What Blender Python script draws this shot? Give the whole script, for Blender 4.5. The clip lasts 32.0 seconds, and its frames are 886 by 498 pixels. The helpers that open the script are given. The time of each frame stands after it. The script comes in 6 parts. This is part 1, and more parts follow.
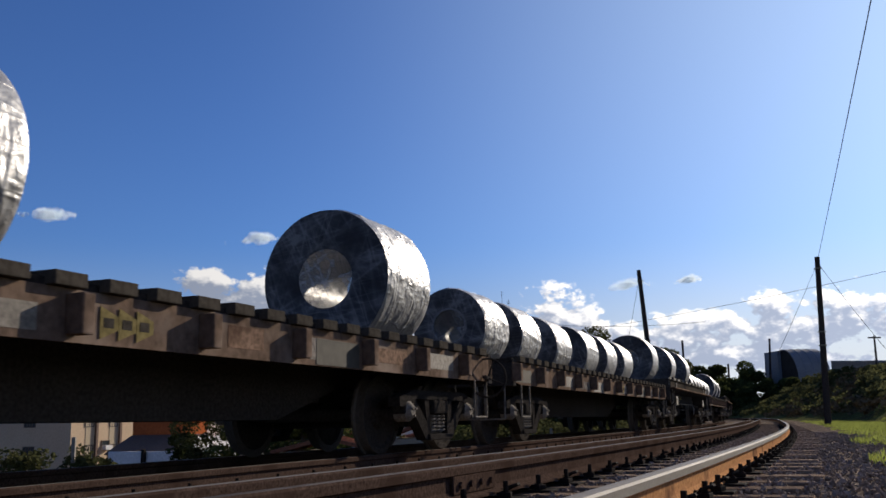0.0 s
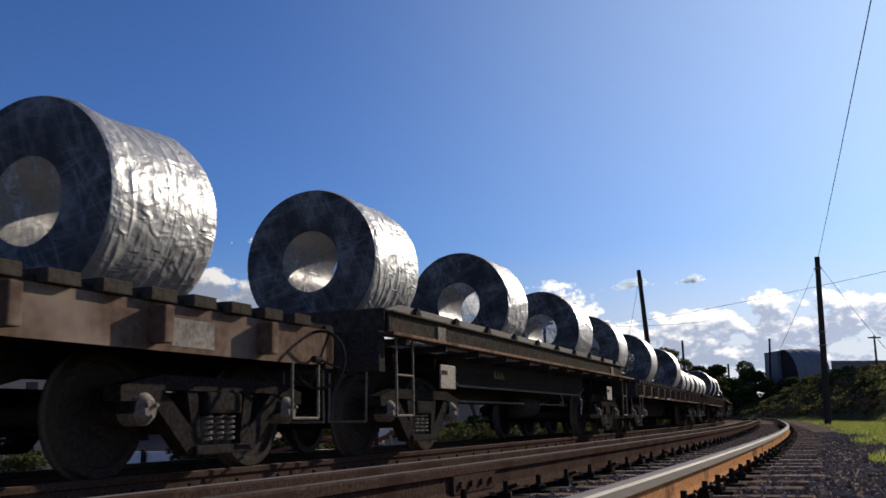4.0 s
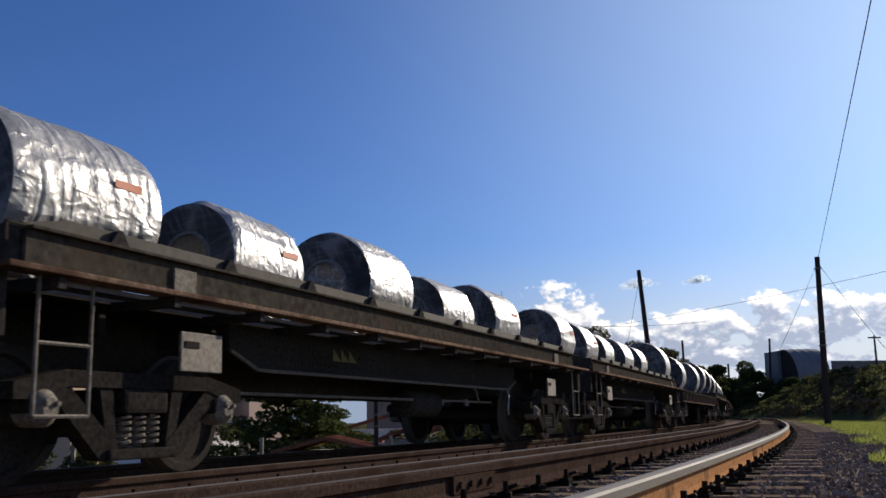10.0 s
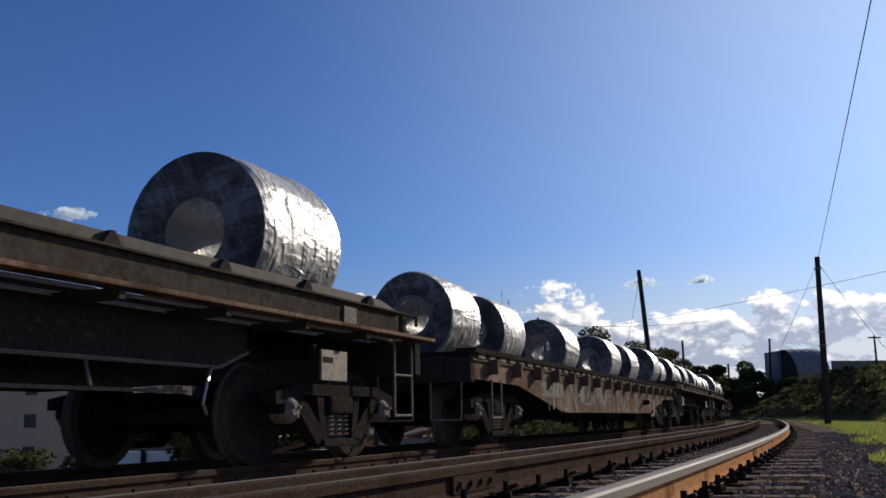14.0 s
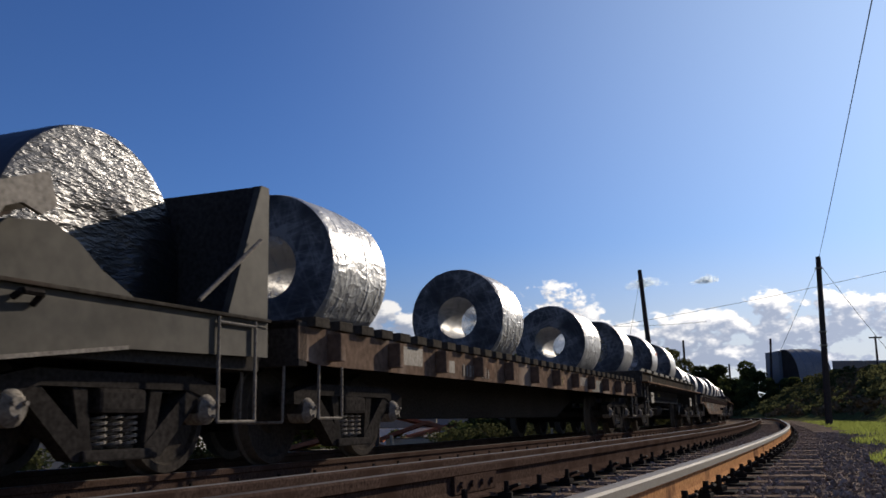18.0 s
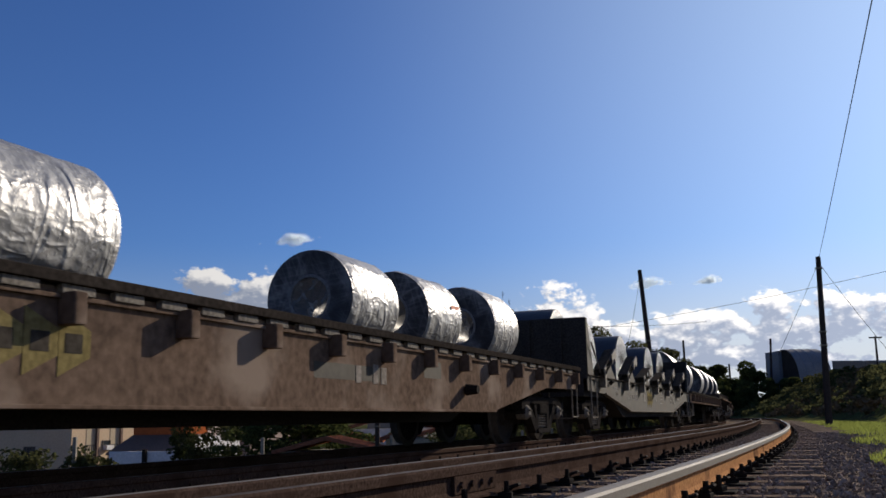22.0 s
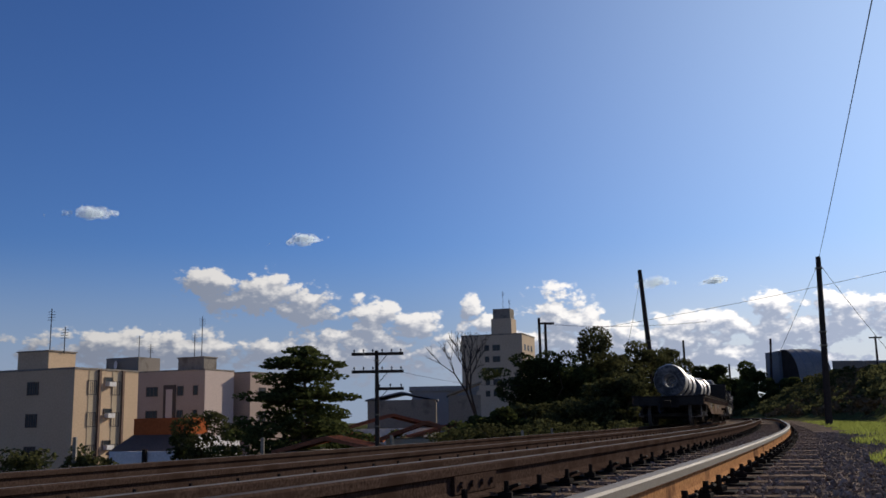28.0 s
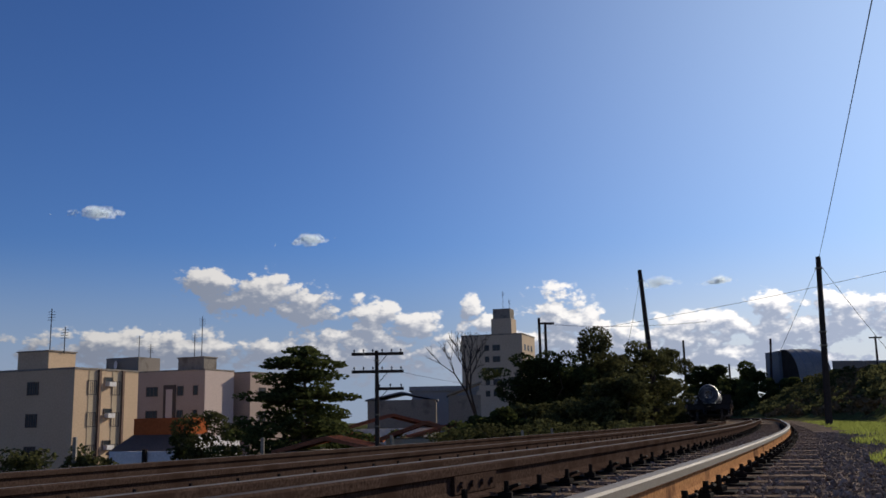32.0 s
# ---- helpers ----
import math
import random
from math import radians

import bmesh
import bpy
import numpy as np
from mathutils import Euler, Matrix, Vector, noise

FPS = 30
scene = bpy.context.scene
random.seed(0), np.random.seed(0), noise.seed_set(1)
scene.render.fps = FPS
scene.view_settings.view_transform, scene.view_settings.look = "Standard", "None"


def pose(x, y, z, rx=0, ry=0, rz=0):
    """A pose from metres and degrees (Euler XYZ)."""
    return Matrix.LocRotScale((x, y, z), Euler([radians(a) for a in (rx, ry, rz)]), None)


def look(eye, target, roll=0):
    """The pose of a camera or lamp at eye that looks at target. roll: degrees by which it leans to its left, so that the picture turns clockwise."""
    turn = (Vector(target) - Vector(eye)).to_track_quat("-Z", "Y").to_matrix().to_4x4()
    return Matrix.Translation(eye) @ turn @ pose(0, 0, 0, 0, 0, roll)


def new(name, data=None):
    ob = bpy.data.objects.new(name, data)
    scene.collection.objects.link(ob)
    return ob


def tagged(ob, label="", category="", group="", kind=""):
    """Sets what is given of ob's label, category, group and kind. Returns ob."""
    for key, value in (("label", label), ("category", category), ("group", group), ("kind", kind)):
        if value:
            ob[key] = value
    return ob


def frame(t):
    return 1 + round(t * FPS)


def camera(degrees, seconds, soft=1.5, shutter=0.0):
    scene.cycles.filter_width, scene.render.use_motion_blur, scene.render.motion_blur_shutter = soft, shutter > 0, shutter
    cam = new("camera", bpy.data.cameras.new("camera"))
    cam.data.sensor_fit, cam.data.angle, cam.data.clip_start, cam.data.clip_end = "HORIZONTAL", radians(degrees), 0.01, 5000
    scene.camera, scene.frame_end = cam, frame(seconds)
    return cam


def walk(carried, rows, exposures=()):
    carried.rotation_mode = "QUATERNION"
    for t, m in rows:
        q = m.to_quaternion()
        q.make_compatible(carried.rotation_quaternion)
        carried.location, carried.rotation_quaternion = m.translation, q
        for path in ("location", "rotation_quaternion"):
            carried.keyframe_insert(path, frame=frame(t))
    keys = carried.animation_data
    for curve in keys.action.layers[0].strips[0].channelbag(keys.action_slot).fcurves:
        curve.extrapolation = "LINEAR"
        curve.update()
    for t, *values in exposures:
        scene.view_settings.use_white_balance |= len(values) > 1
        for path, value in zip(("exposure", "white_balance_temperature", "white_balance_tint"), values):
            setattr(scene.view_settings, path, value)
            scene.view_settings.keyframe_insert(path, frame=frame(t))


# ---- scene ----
# A freight train with steel coils passes a low camera beside a mixed-gauge double track and runs away to a left-hand curve.
EYE = Vector((0.0, 0.0, 0.60))


def eye_pose(yaw):
    aim = Vector((math.sin(yaw), math.cos(yaw), math.tan(0.178907)))
    return look(EYE, EYE + aim * 10, -1.163)


cam = camera(49.66, 32.0, soft=1.6, shutter=0.08)
walk(cam, [(0.0, eye_pose(0.0)), (14.5, eye_pose(0.0)), (16.5, eye_pose(-0.0009)), (32.0, eye_pose(-0.0009))],
     exposures=[(0.0, 0.17), (9.0, 0.17), (12.0, 0.08), (16.5, 0.05), (23.0, 0.04), (25.5, 0.0), (28.0, -0.05), (32.0, -0.05)])

# ---- light: late afternoon sun from ahead and to the right ----
SUN_AZ, SUN_EL = radians(42), radians(21.5)
to_sun = Vector((math.sin(SUN_AZ) * math.cos(SUN_EL), math.cos(SUN_AZ) * math.cos(SUN_EL), math.sin(SUN_EL)))
sun = new("sun", bpy.data.lights.new("sun", "SUN"))
sun.data.energy, sun.data.angle, sun.data.color = 5.0, radians(0.55), (1.0, 0.88, 0.73)
sun.matrix_world = look(to_sun * 50, (0, 0, 0))

world = bpy.data.worlds.new("sky")
scene.world = world
world.use_nodes = True
wn, wl = world.node_tree.nodes, world.node_tree.links
wn.clear()
w_out = wn.new("ShaderNodeOutputWorld")
w_bg = wn.new("ShaderNodeBackground")
w_sky = wn.new("ShaderNodeTexSky")
w_sky.sky_type, w_sky.sun_disc = "NISHITA", False
w_sky.sun_elevation, w_sky.sun_rotation = SUN_EL, SUN_AZ
w_sky.air_density, w_sky.dust_density, w_sky.ozone_density = 1.0, 0.1, 3.0
w_bg.inputs["Strength"].default_value = 0.079


def w_math(op, a, b=None, c=None):
    m = wn.new("ShaderNodeMath")
    m.operation = op
    for i, v in enumerate((a, b, c)):
        if v is None:
            continue
        if isinstance(v, (int, float)):
            m.inputs[i].default_value = v
        else:
            wl.new(v, m.inputs[i])
    return m.outputs[0]


# deepen the clear sky's blue
w_tint = wn.new("ShaderNodeMixRGB")
w_tint.blend_type, w_tint.inputs[0].default_value, w_tint.inputs[2].default_value = "MULTIPLY", 1.0, (0.455, 0.65, 1.06, 1)
wl.new(w_sky.outputs[0], w_tint.inputs[1])

w_geo = wn.new("ShaderNodeTexCoord")
w_xyz = wn.new("ShaderNodeSeparateXYZ")
wl.new(w_geo.outputs["Generated"], w_xyz.inputs[0])
# the bright veil round the sun
w_dot = wn.new("ShaderNodeVectorMath")
w_dot.operation, w_dot.inputs[1].default_value = "DOT_PRODUCT", to_sun
wl.new(w_geo.outputs["Generated"], w_dot.inputs[0])
veil = w_math("MULTIPLY", w_math("MAXIMUM", w_math("SUBTRACT", w_dot.outputs["Value"], 0.5), 0.0), 2.0)
w_veil = wn.new("ShaderNodeMixRGB")
w_veil.blend_type, w_veil.inputs[2].default_value = "ADD", (5.4, 6.3, 6.1, 1)
wl.new(w_math("POWER", veil, 3.4), w_veil.inputs[0])
wl.new(w_tint.outputs[0], w_veil.inputs[1])
AZ = w_math("DEGREES", w_math("ARCTAN2", w_xyz.outputs[0], w_xyz.outputs[1]))
EL = w_math("DEGREES", w_math("ARCSINE", w_xyz.outputs[2]))

# heaps of cumulus: azimuth, elevation, half width, half height, in degrees
HEAPS = [(-14.0, 8.2, 2.1, 1.0), (-11.0, 7.6, 3.2, 1.5), (-8.3, 6.9, 2.0, 1.3), (-4.3, 6.3, 1.9, 1.2), (-2.0, 5.7, 2.0, 1.1), (1.6, 6.8, 0.95, 0.75),
         (2.8, 5.6, 1.3, 1.0), (6.7, 6.5, 2.0, 1.5), (8.3, 5.6, 1.7, 1.2), (-17.6, 4.4, 7.5, 1.3), (-6.0, 4.0, 7.0, 1.7), (2.5, 4.0, 6.0, 1.7), (9.5, 4.2, 5.0, 1.6),
         (19.2, 6.1, 2.2, 1.0), (23.2, 6.0, 2.6, 1.3), (21.0, 4.6, 4.6, 1.2), (14.5, 4.9, 4.5, 1.3), (17.5, 3.2, 7.0, 1.0)]


def cloud_depth(az, el, detail):
    total, lift, weight = None, 0.0, 0.05
    for a, e, w, h in HEAPS:
        u = w_math("MULTIPLY", w_math("SUBTRACT", az, a), 1 / w)
        v = w_math("MULTIPLY", w_math("SUBTRACT", el, e), 1 / h)
        q = w_math("ADD", w_math("MULTIPLY", u, u), w_math("MULTIPLY", v, v))
        g = w_math("POWER", 2.718, w_math("MULTIPLY", q, -0.75))
        total = g if total is None else w_math("MAXIMUM", total, g)
        lift, weight = w_math("MULTIPLY_ADD", g, v, lift), w_math("ADD", weight, g)
    # scattered cumulus added all round the unseen rest of the sky, as fill light
    v = w_math("MULTIPLY", w_math("SUBTRACT", el, 9.0), 1 / 9)
    around = w_math("POWER", 2.718, w_math("MULTIPLY", w_math("MULTIPLY", v, v), -0.75))
    aside = w_math("MINIMUM", w_math("MULTIPLY", w_math("MAXIMUM", w_math("SUBTRACT", w_math("ABSOLUTE", az), 29.0), 0.0), 0.1), 1.0)
    total = w_math("MAXIMUM", total, w_math("MULTIPLY", w_math("MULTIPLY", around, aside), 0.60))
    vec = wn.new("ShaderNodeCombineXYZ")
    wl.new(w_math("MULTIPLY", az, 0.62), vec.inputs[0])
    wl.new(w_math("MULTIPLY", el, 0.95), vec.inputs[1])
    billow = wn.new("ShaderNodeTexNoise")
    billow.inputs["Scale"].default_value, billow.inputs["Detail"].default_value, billow.inputs["Roughness"].default_value = 1.0, detail, 0.58
    wl.new(vec.outputs[0], billow.inputs["Vector"])
    puff = wn.new("ShaderNodeTexVoronoi")
    puff.feature = "SMOOTH_F1"
    puff.inputs["Scale"].default_value, puff.inputs["Detail"].default_value, puff.inputs["Roughness"].default_value = 1.05, 3.0, 0.6
    puff.inputs["Smoothness"].default_value = 0.35
    wl.new(vec.outputs[0], puff.inputs["Vector"])
    rough = w_math("MULTIPLY", w_math("SUBTRACT", billow.outputs["Fac"], 0.5), 1.5)
    relief = w_math("ADD", rough, w_math("MULTIPLY", w_math("SUBTRACT", 0.92, puff.outputs["Distance"]), 0.55))
    depth = w_math("ADD", total, w_math("MULTIPLY", relief, w_math("MINIMUM", w_math("MULTIPLY", total, 1.7), 1.0)))
    return depth, w_math("DIVIDE", lift, weight)


DEPTH, HEIGHT = cloud_depth(AZ, EL, 9.0)
AHEAD = cloud_depth(w_math("ADD", AZ, 0.30), w_math("ADD", EL, 0.42), 7.0)[0]
cover = wn.new("ShaderNodeMapRange")
cover.interpolation_type = "SMOOTHSTEP"
cover.inputs["From Min"].default_value, cover.inputs["From Max"].default_value = 0.38, 0.62
wl.new(DEPTH, cover.inputs["Value"])
lit = wn.new("ShaderNodeMapRange")
lit.interpolation_type = "SMOOTHSTEP"
lit.inputs["From Min"].default_value, lit.inputs["From Max"].default_value = -0.12, 0.72
wl.new(w_math("ADD", w_math("SUBTRACT", DEPTH, AHEAD), w_math("MULTIPLY", HEIGHT, 0.58)), lit.inputs["Value"])
near_sun = wn.new("ShaderNodeMapRange")
near_sun.inputs["From Min"].default_value, near_sun.inputs["From Max"].default_value = -25.0, 24.0
near_sun.inputs["To Min"].default_value, near_sun.inputs["To Max"].default_value = 0.72, 1.5
wl.new(AZ, near_sun.inputs["Value"])
shade_mix = wn.new("ShaderNodeMixRGB")
shade_mix.inputs[1].default_value, shade_mix.inputs[2].default_value = (3.5, 4.0, 5.2, 1), (10.6, 10.3, 10.1, 1)
wl.new(lit.outputs[0], shade_mix.inputs[0])
cloud_col = wn.new("ShaderNodeVectorMath")
cloud_col.operation = "SCALE"
wl.new(shade_mix.outputs[0], cloud_col.inputs[0])
wl.new(near_sun.outputs[0], cloud_col.inputs["Scale"])
# pale haze towards the horizon
haze = wn.new("ShaderNodeMapRange")
haze.interpolation_type = "SMOOTHSTEP"
haze.inputs["From Min"].default_value, haze.inputs["From Max"].default_value = 11.0, 2.0
haze.inputs["To Max"].default_value = 0.9
wl.new(EL, haze.inputs["Value"])
w_haze = wn.new("ShaderNodeMixRGB")
haze_side = wn.new("ShaderNodeMapRange")
haze_side.interpolation_type = "SMOOTHSTEP"
haze_side.inputs["From Min"].default_value, haze_side.inputs["From Max"].default_value = -6.0, 20.0
wl.new(AZ, haze_side.inputs["Value"])
haze_col = wn.new("ShaderNodeMixRGB")
haze_col.inputs[1].default_value, haze_col.inputs[2].default_value = (3.5, 4.3, 5.9, 1), (8.6, 8.9, 9.4, 1)
wl.new(haze_side.outputs[0], haze_col.inputs[0])
wl.new(haze_col.outputs[0], w_haze.inputs[2])
wl.new(haze.outputs[0], w_haze.inputs[0])
wl.new(w_veil.outputs[0], w_haze.inputs[1])
w_mix = wn.new("ShaderNodeMixRGB")
wl.new(cover.outputs[0], w_mix.inputs[0])
wl.new(w_haze.outputs[0], w_mix.inputs[1])
wl.new(cloud_col.outputs[0], w_mix.inputs[2])
wl.new(w_mix.outputs[0], w_bg.inputs[0])
wl.new(w_bg.outputs[0], w_out.inputs[0])


# ---- materials ----
def material(name, base, rough=0.7, metal=0.0, vary=0.25, scale=3.0, fine=40.0, bump=0.15, second=None, spot=0.5, per_piece=0.0,
             dist=0.01, stretch=(1, 1, 1)):
    """A node material: a base colour broken by broad stains and fine grain, with relief. second: the stains' own colour."""
    m = bpy.data.materials.new(name)
    m.use_nodes = True
    nt = m.node_tree
    n, l = nt.nodes, nt.links
    b = n["Principled BSDF"]
    b.inputs["Metallic"].default_value = metal
    b.inputs["Specular IOR Level"].default_value = 0.0 if rough >= 0.75 else 0.08 if rough >= 0.66 else 0.25
    tc = n.new("ShaderNodeTexCoord")
    mp = n.new("ShaderNodeMapping")
    mp.inputs["Scale"].default_value = stretch
    l.new(tc.outputs["Object"], mp.inputs[0])
    big, small = n.new("ShaderNodeTexNoise"), n.new("ShaderNodeTexNoise")
    for t, s, d in ((big, scale, 6), (small, fine, 3)):
        t.inputs["Scale"].default_value, t.inputs["Detail"].default_value = s, d
        l.new(mp.outputs[0], t.inputs["Vector"])
    ramp = n.new("ShaderNodeValToRGB")
    dark = [c * (1 - vary) for c in base]
    light = [min(1, c * (1 + vary)) for c in base]
    ramp.color_ramp.elements[0].position, ramp.color_ramp.elements[0].color = 0.3, (*dark, 1)
    ramp.color_ramp.elements[1].position, ramp.color_ramp.elements[1].color = 0.7, (*light, 1)
    l.new(small.outputs["Fac"], ramp.inputs[0])
    col = ramp.outputs[0]
    if second:
        mask = n.new("ShaderNodeValToRGB")
        mask.color_ramp.elements[0].position, mask.color_ramp.elements[1].position = spot, spot + 0.12
        l.new(big.outputs["Fac"], mask.inputs[0])
        mix = n.new("ShaderNodeMixRGB")
        mix.inputs[2].default_value = (*second, 1)
        l.new(mask.outputs[0], mix.inputs[0])
        l.new(col, mix.inputs[1])
        col = mix.outputs[0]
    else:
        mul = n.new("ShaderNodeMixRGB")
        mul.blend_type, mul.inputs[0].default_value = "MULTIPLY", 0.6
        r2 = n.new("ShaderNodeValToRGB")
        r2.color_ramp.elements[0].position, r2.color_ramp.elements[0].color = 0.35, (1 - vary, 1 - vary, 1 - vary, 1)
        r2.color_ramp.elements[1].position = 0.65
        l.new(big.outputs["Fac"], r2.inputs[0])
        l.new(col, mul.inputs[1])
        l.new(r2.outputs[0], mul.inputs[2])
        col = mul.outputs[0]
    if per_piece:
        info = n.new("ShaderNodeObjectInfo")
        geo = n.new("ShaderNodeNewGeometry")
        add = n.new("ShaderNodeMath")
        add.operation = "ADD"
        l.new(info.outputs["Random"], add.inputs[0])
        l.new(geo.outputs["Random Per Island"], add.inputs[1])
        rng = n.new("ShaderNodeMapRange")
        rng.inputs["From Max"].default_value = 2.0
        rng.inputs["To Min"].default_value, rng.inputs["To Max"].default_value = 1 - per_piece, 1 + per_piece
        l.new(add.outputs[0], rng.inputs["Value"])
        hsv = n.new("ShaderNodeHueSaturation")
        l.new(rng.outputs[0], hsv.inputs["Value"])
        l.new(col, hsv.inputs["Color"])
        col = hsv.outputs[0]
    l.new(col, b.inputs["Base Color"])
    rr = n.new("ShaderNodeMapRange")
    rr.inputs["To Min"].default_value, rr.inputs["To Max"].default_value = max(0.04, rough - 0.15), min(1, rough + 0.12)
    l.new(big.outputs["Fac"], rr.inputs["Value"])
    l.new(rr.outputs[0], b.inputs["Roughness"])
    if bump:
        bp = n.new("ShaderNodeBump")
        bp.inputs["Strength"].default_value, bp.inputs["Distance"].default_value = bump, dist
        l.new(small.outputs["Fac"], bp.inputs["Height"])
        l.new(bp.outputs[0], b.inputs["Normal"])
    return m


def foil_material(name, base, rough, metal, crease, folds, pull=(1, 1, 1), deep=0.72):
    """Wrapping film drawn tight round a coil: long creases across the width and fine crumples. deep: the colour's
    painted shade in the hollows.
    """
    m = bpy.data.materials.new(name)
    m.use_nodes = True
    n, l = m.node_tree.nodes, m.node_tree.links
    b = n["Principled BSDF"]
    b.inputs["Metallic"].default_value = metal
    tc, info = n.new("ShaderNodeTexCoord"), n.new("ShaderNodeObjectInfo")
    shift = n.new("ShaderNodeVectorMath")
    shift.operation = "MULTIPLY_ADD"
    shift.inputs[1].default_value = (9, 7, 5)
    comb = n.new("ShaderNodeCombineXYZ")
    for i in range(3):
        l.new(info.outputs["Random"], comb.inputs[i])
    l.new(comb.outputs[0], shift.inputs[0])
    l.new(tc.outputs["Object"], shift.inputs[2])
    heights = []
    for s, d, dist, st in ((folds, 4, 1.2, (1.7, 0.6, 0.6)), (folds * 2.4, 4, 1.4, (0.5, 1.5, 1.5)), (folds * 9, 3, 0.6, (1, 1, 1))):
        mp = n.new("ShaderNodeMapping")
        mp.inputs["Scale"].default_value = [p * q for p, q in zip(st, pull)]
        l.new(shift.outputs[0], mp.inputs[0])
        t = n.new("ShaderNodeTexNoise")
        t.noise_type = "RIDGED_MULTIFRACTAL"
        t.inputs["Scale"].default_value, t.inputs["Detail"].default_value, t.inputs["Distortion"].default_value = s, d, dist
        l.new(mp.outputs[0], t.inputs["Vector"])
        heights.append(t.outputs["Fac"])
    a = n.new("ShaderNodeMath")
    a.operation = "MULTIPLY_ADD"
    a.inputs[1].default_value = 0.45
    l.new(heights[1], a.inputs[0])
    l.new(heights[0], a.inputs[2])
    c = n.new("ShaderNodeMath")
    c.operation = "MULTIPLY_ADD"
    c.inputs[1].default_value = 0.16
    l.new(heights[2], c.inputs[0])
    l.new(a.outputs[0], c.inputs[2])
    facet = n.new("ShaderNodeTexVoronoi")
    facet.inputs["Scale"].default_value, facet.inputs["Detail"].default_value = folds * 2.6, 1.0
    mp = n.new("ShaderNodeMapping")
    mp.inputs["Scale"].default_value = [p * q for p, q in zip((0.7, 1, 1), pull)]
    l.new(shift.outputs[0], mp.inputs[0])
    l.new(mp.outputs[0], facet.inputs["Vector"])
    fold = n.new("ShaderNodeMath")
    fold.operation, fold.inputs[1].default_value = "MULTIPLY_ADD", 0.38
    l.new(facet.outputs["Distance"], fold.inputs[0])
    l.new(c.outputs[0], fold.inputs[2])
    bp = n.new("ShaderNodeBump")
    bp.inputs["Strength"].default_value, bp.inputs["Distance"].default_value = crease, 0.03
    l.new(fold.outputs[0], bp.inputs["Height"])
    l.new(bp.outputs[0], b.inputs["Normal"])
    # shade of the creases put into the base colour: darker where the folds lie low
    ramp = n.new("ShaderNodeValToRGB")
    ramp.color_ramp.elements[0].color = (*[v * deep for v in base], 1)
    ramp.color_ramp.elements[1].color = (*base, 1)
    l.new(heights[0], ramp.inputs[0])
    l.new(ramp.outputs[0], b.inputs["Base Color"])
    b.inputs["Roughness"].default_value = rough
    return m


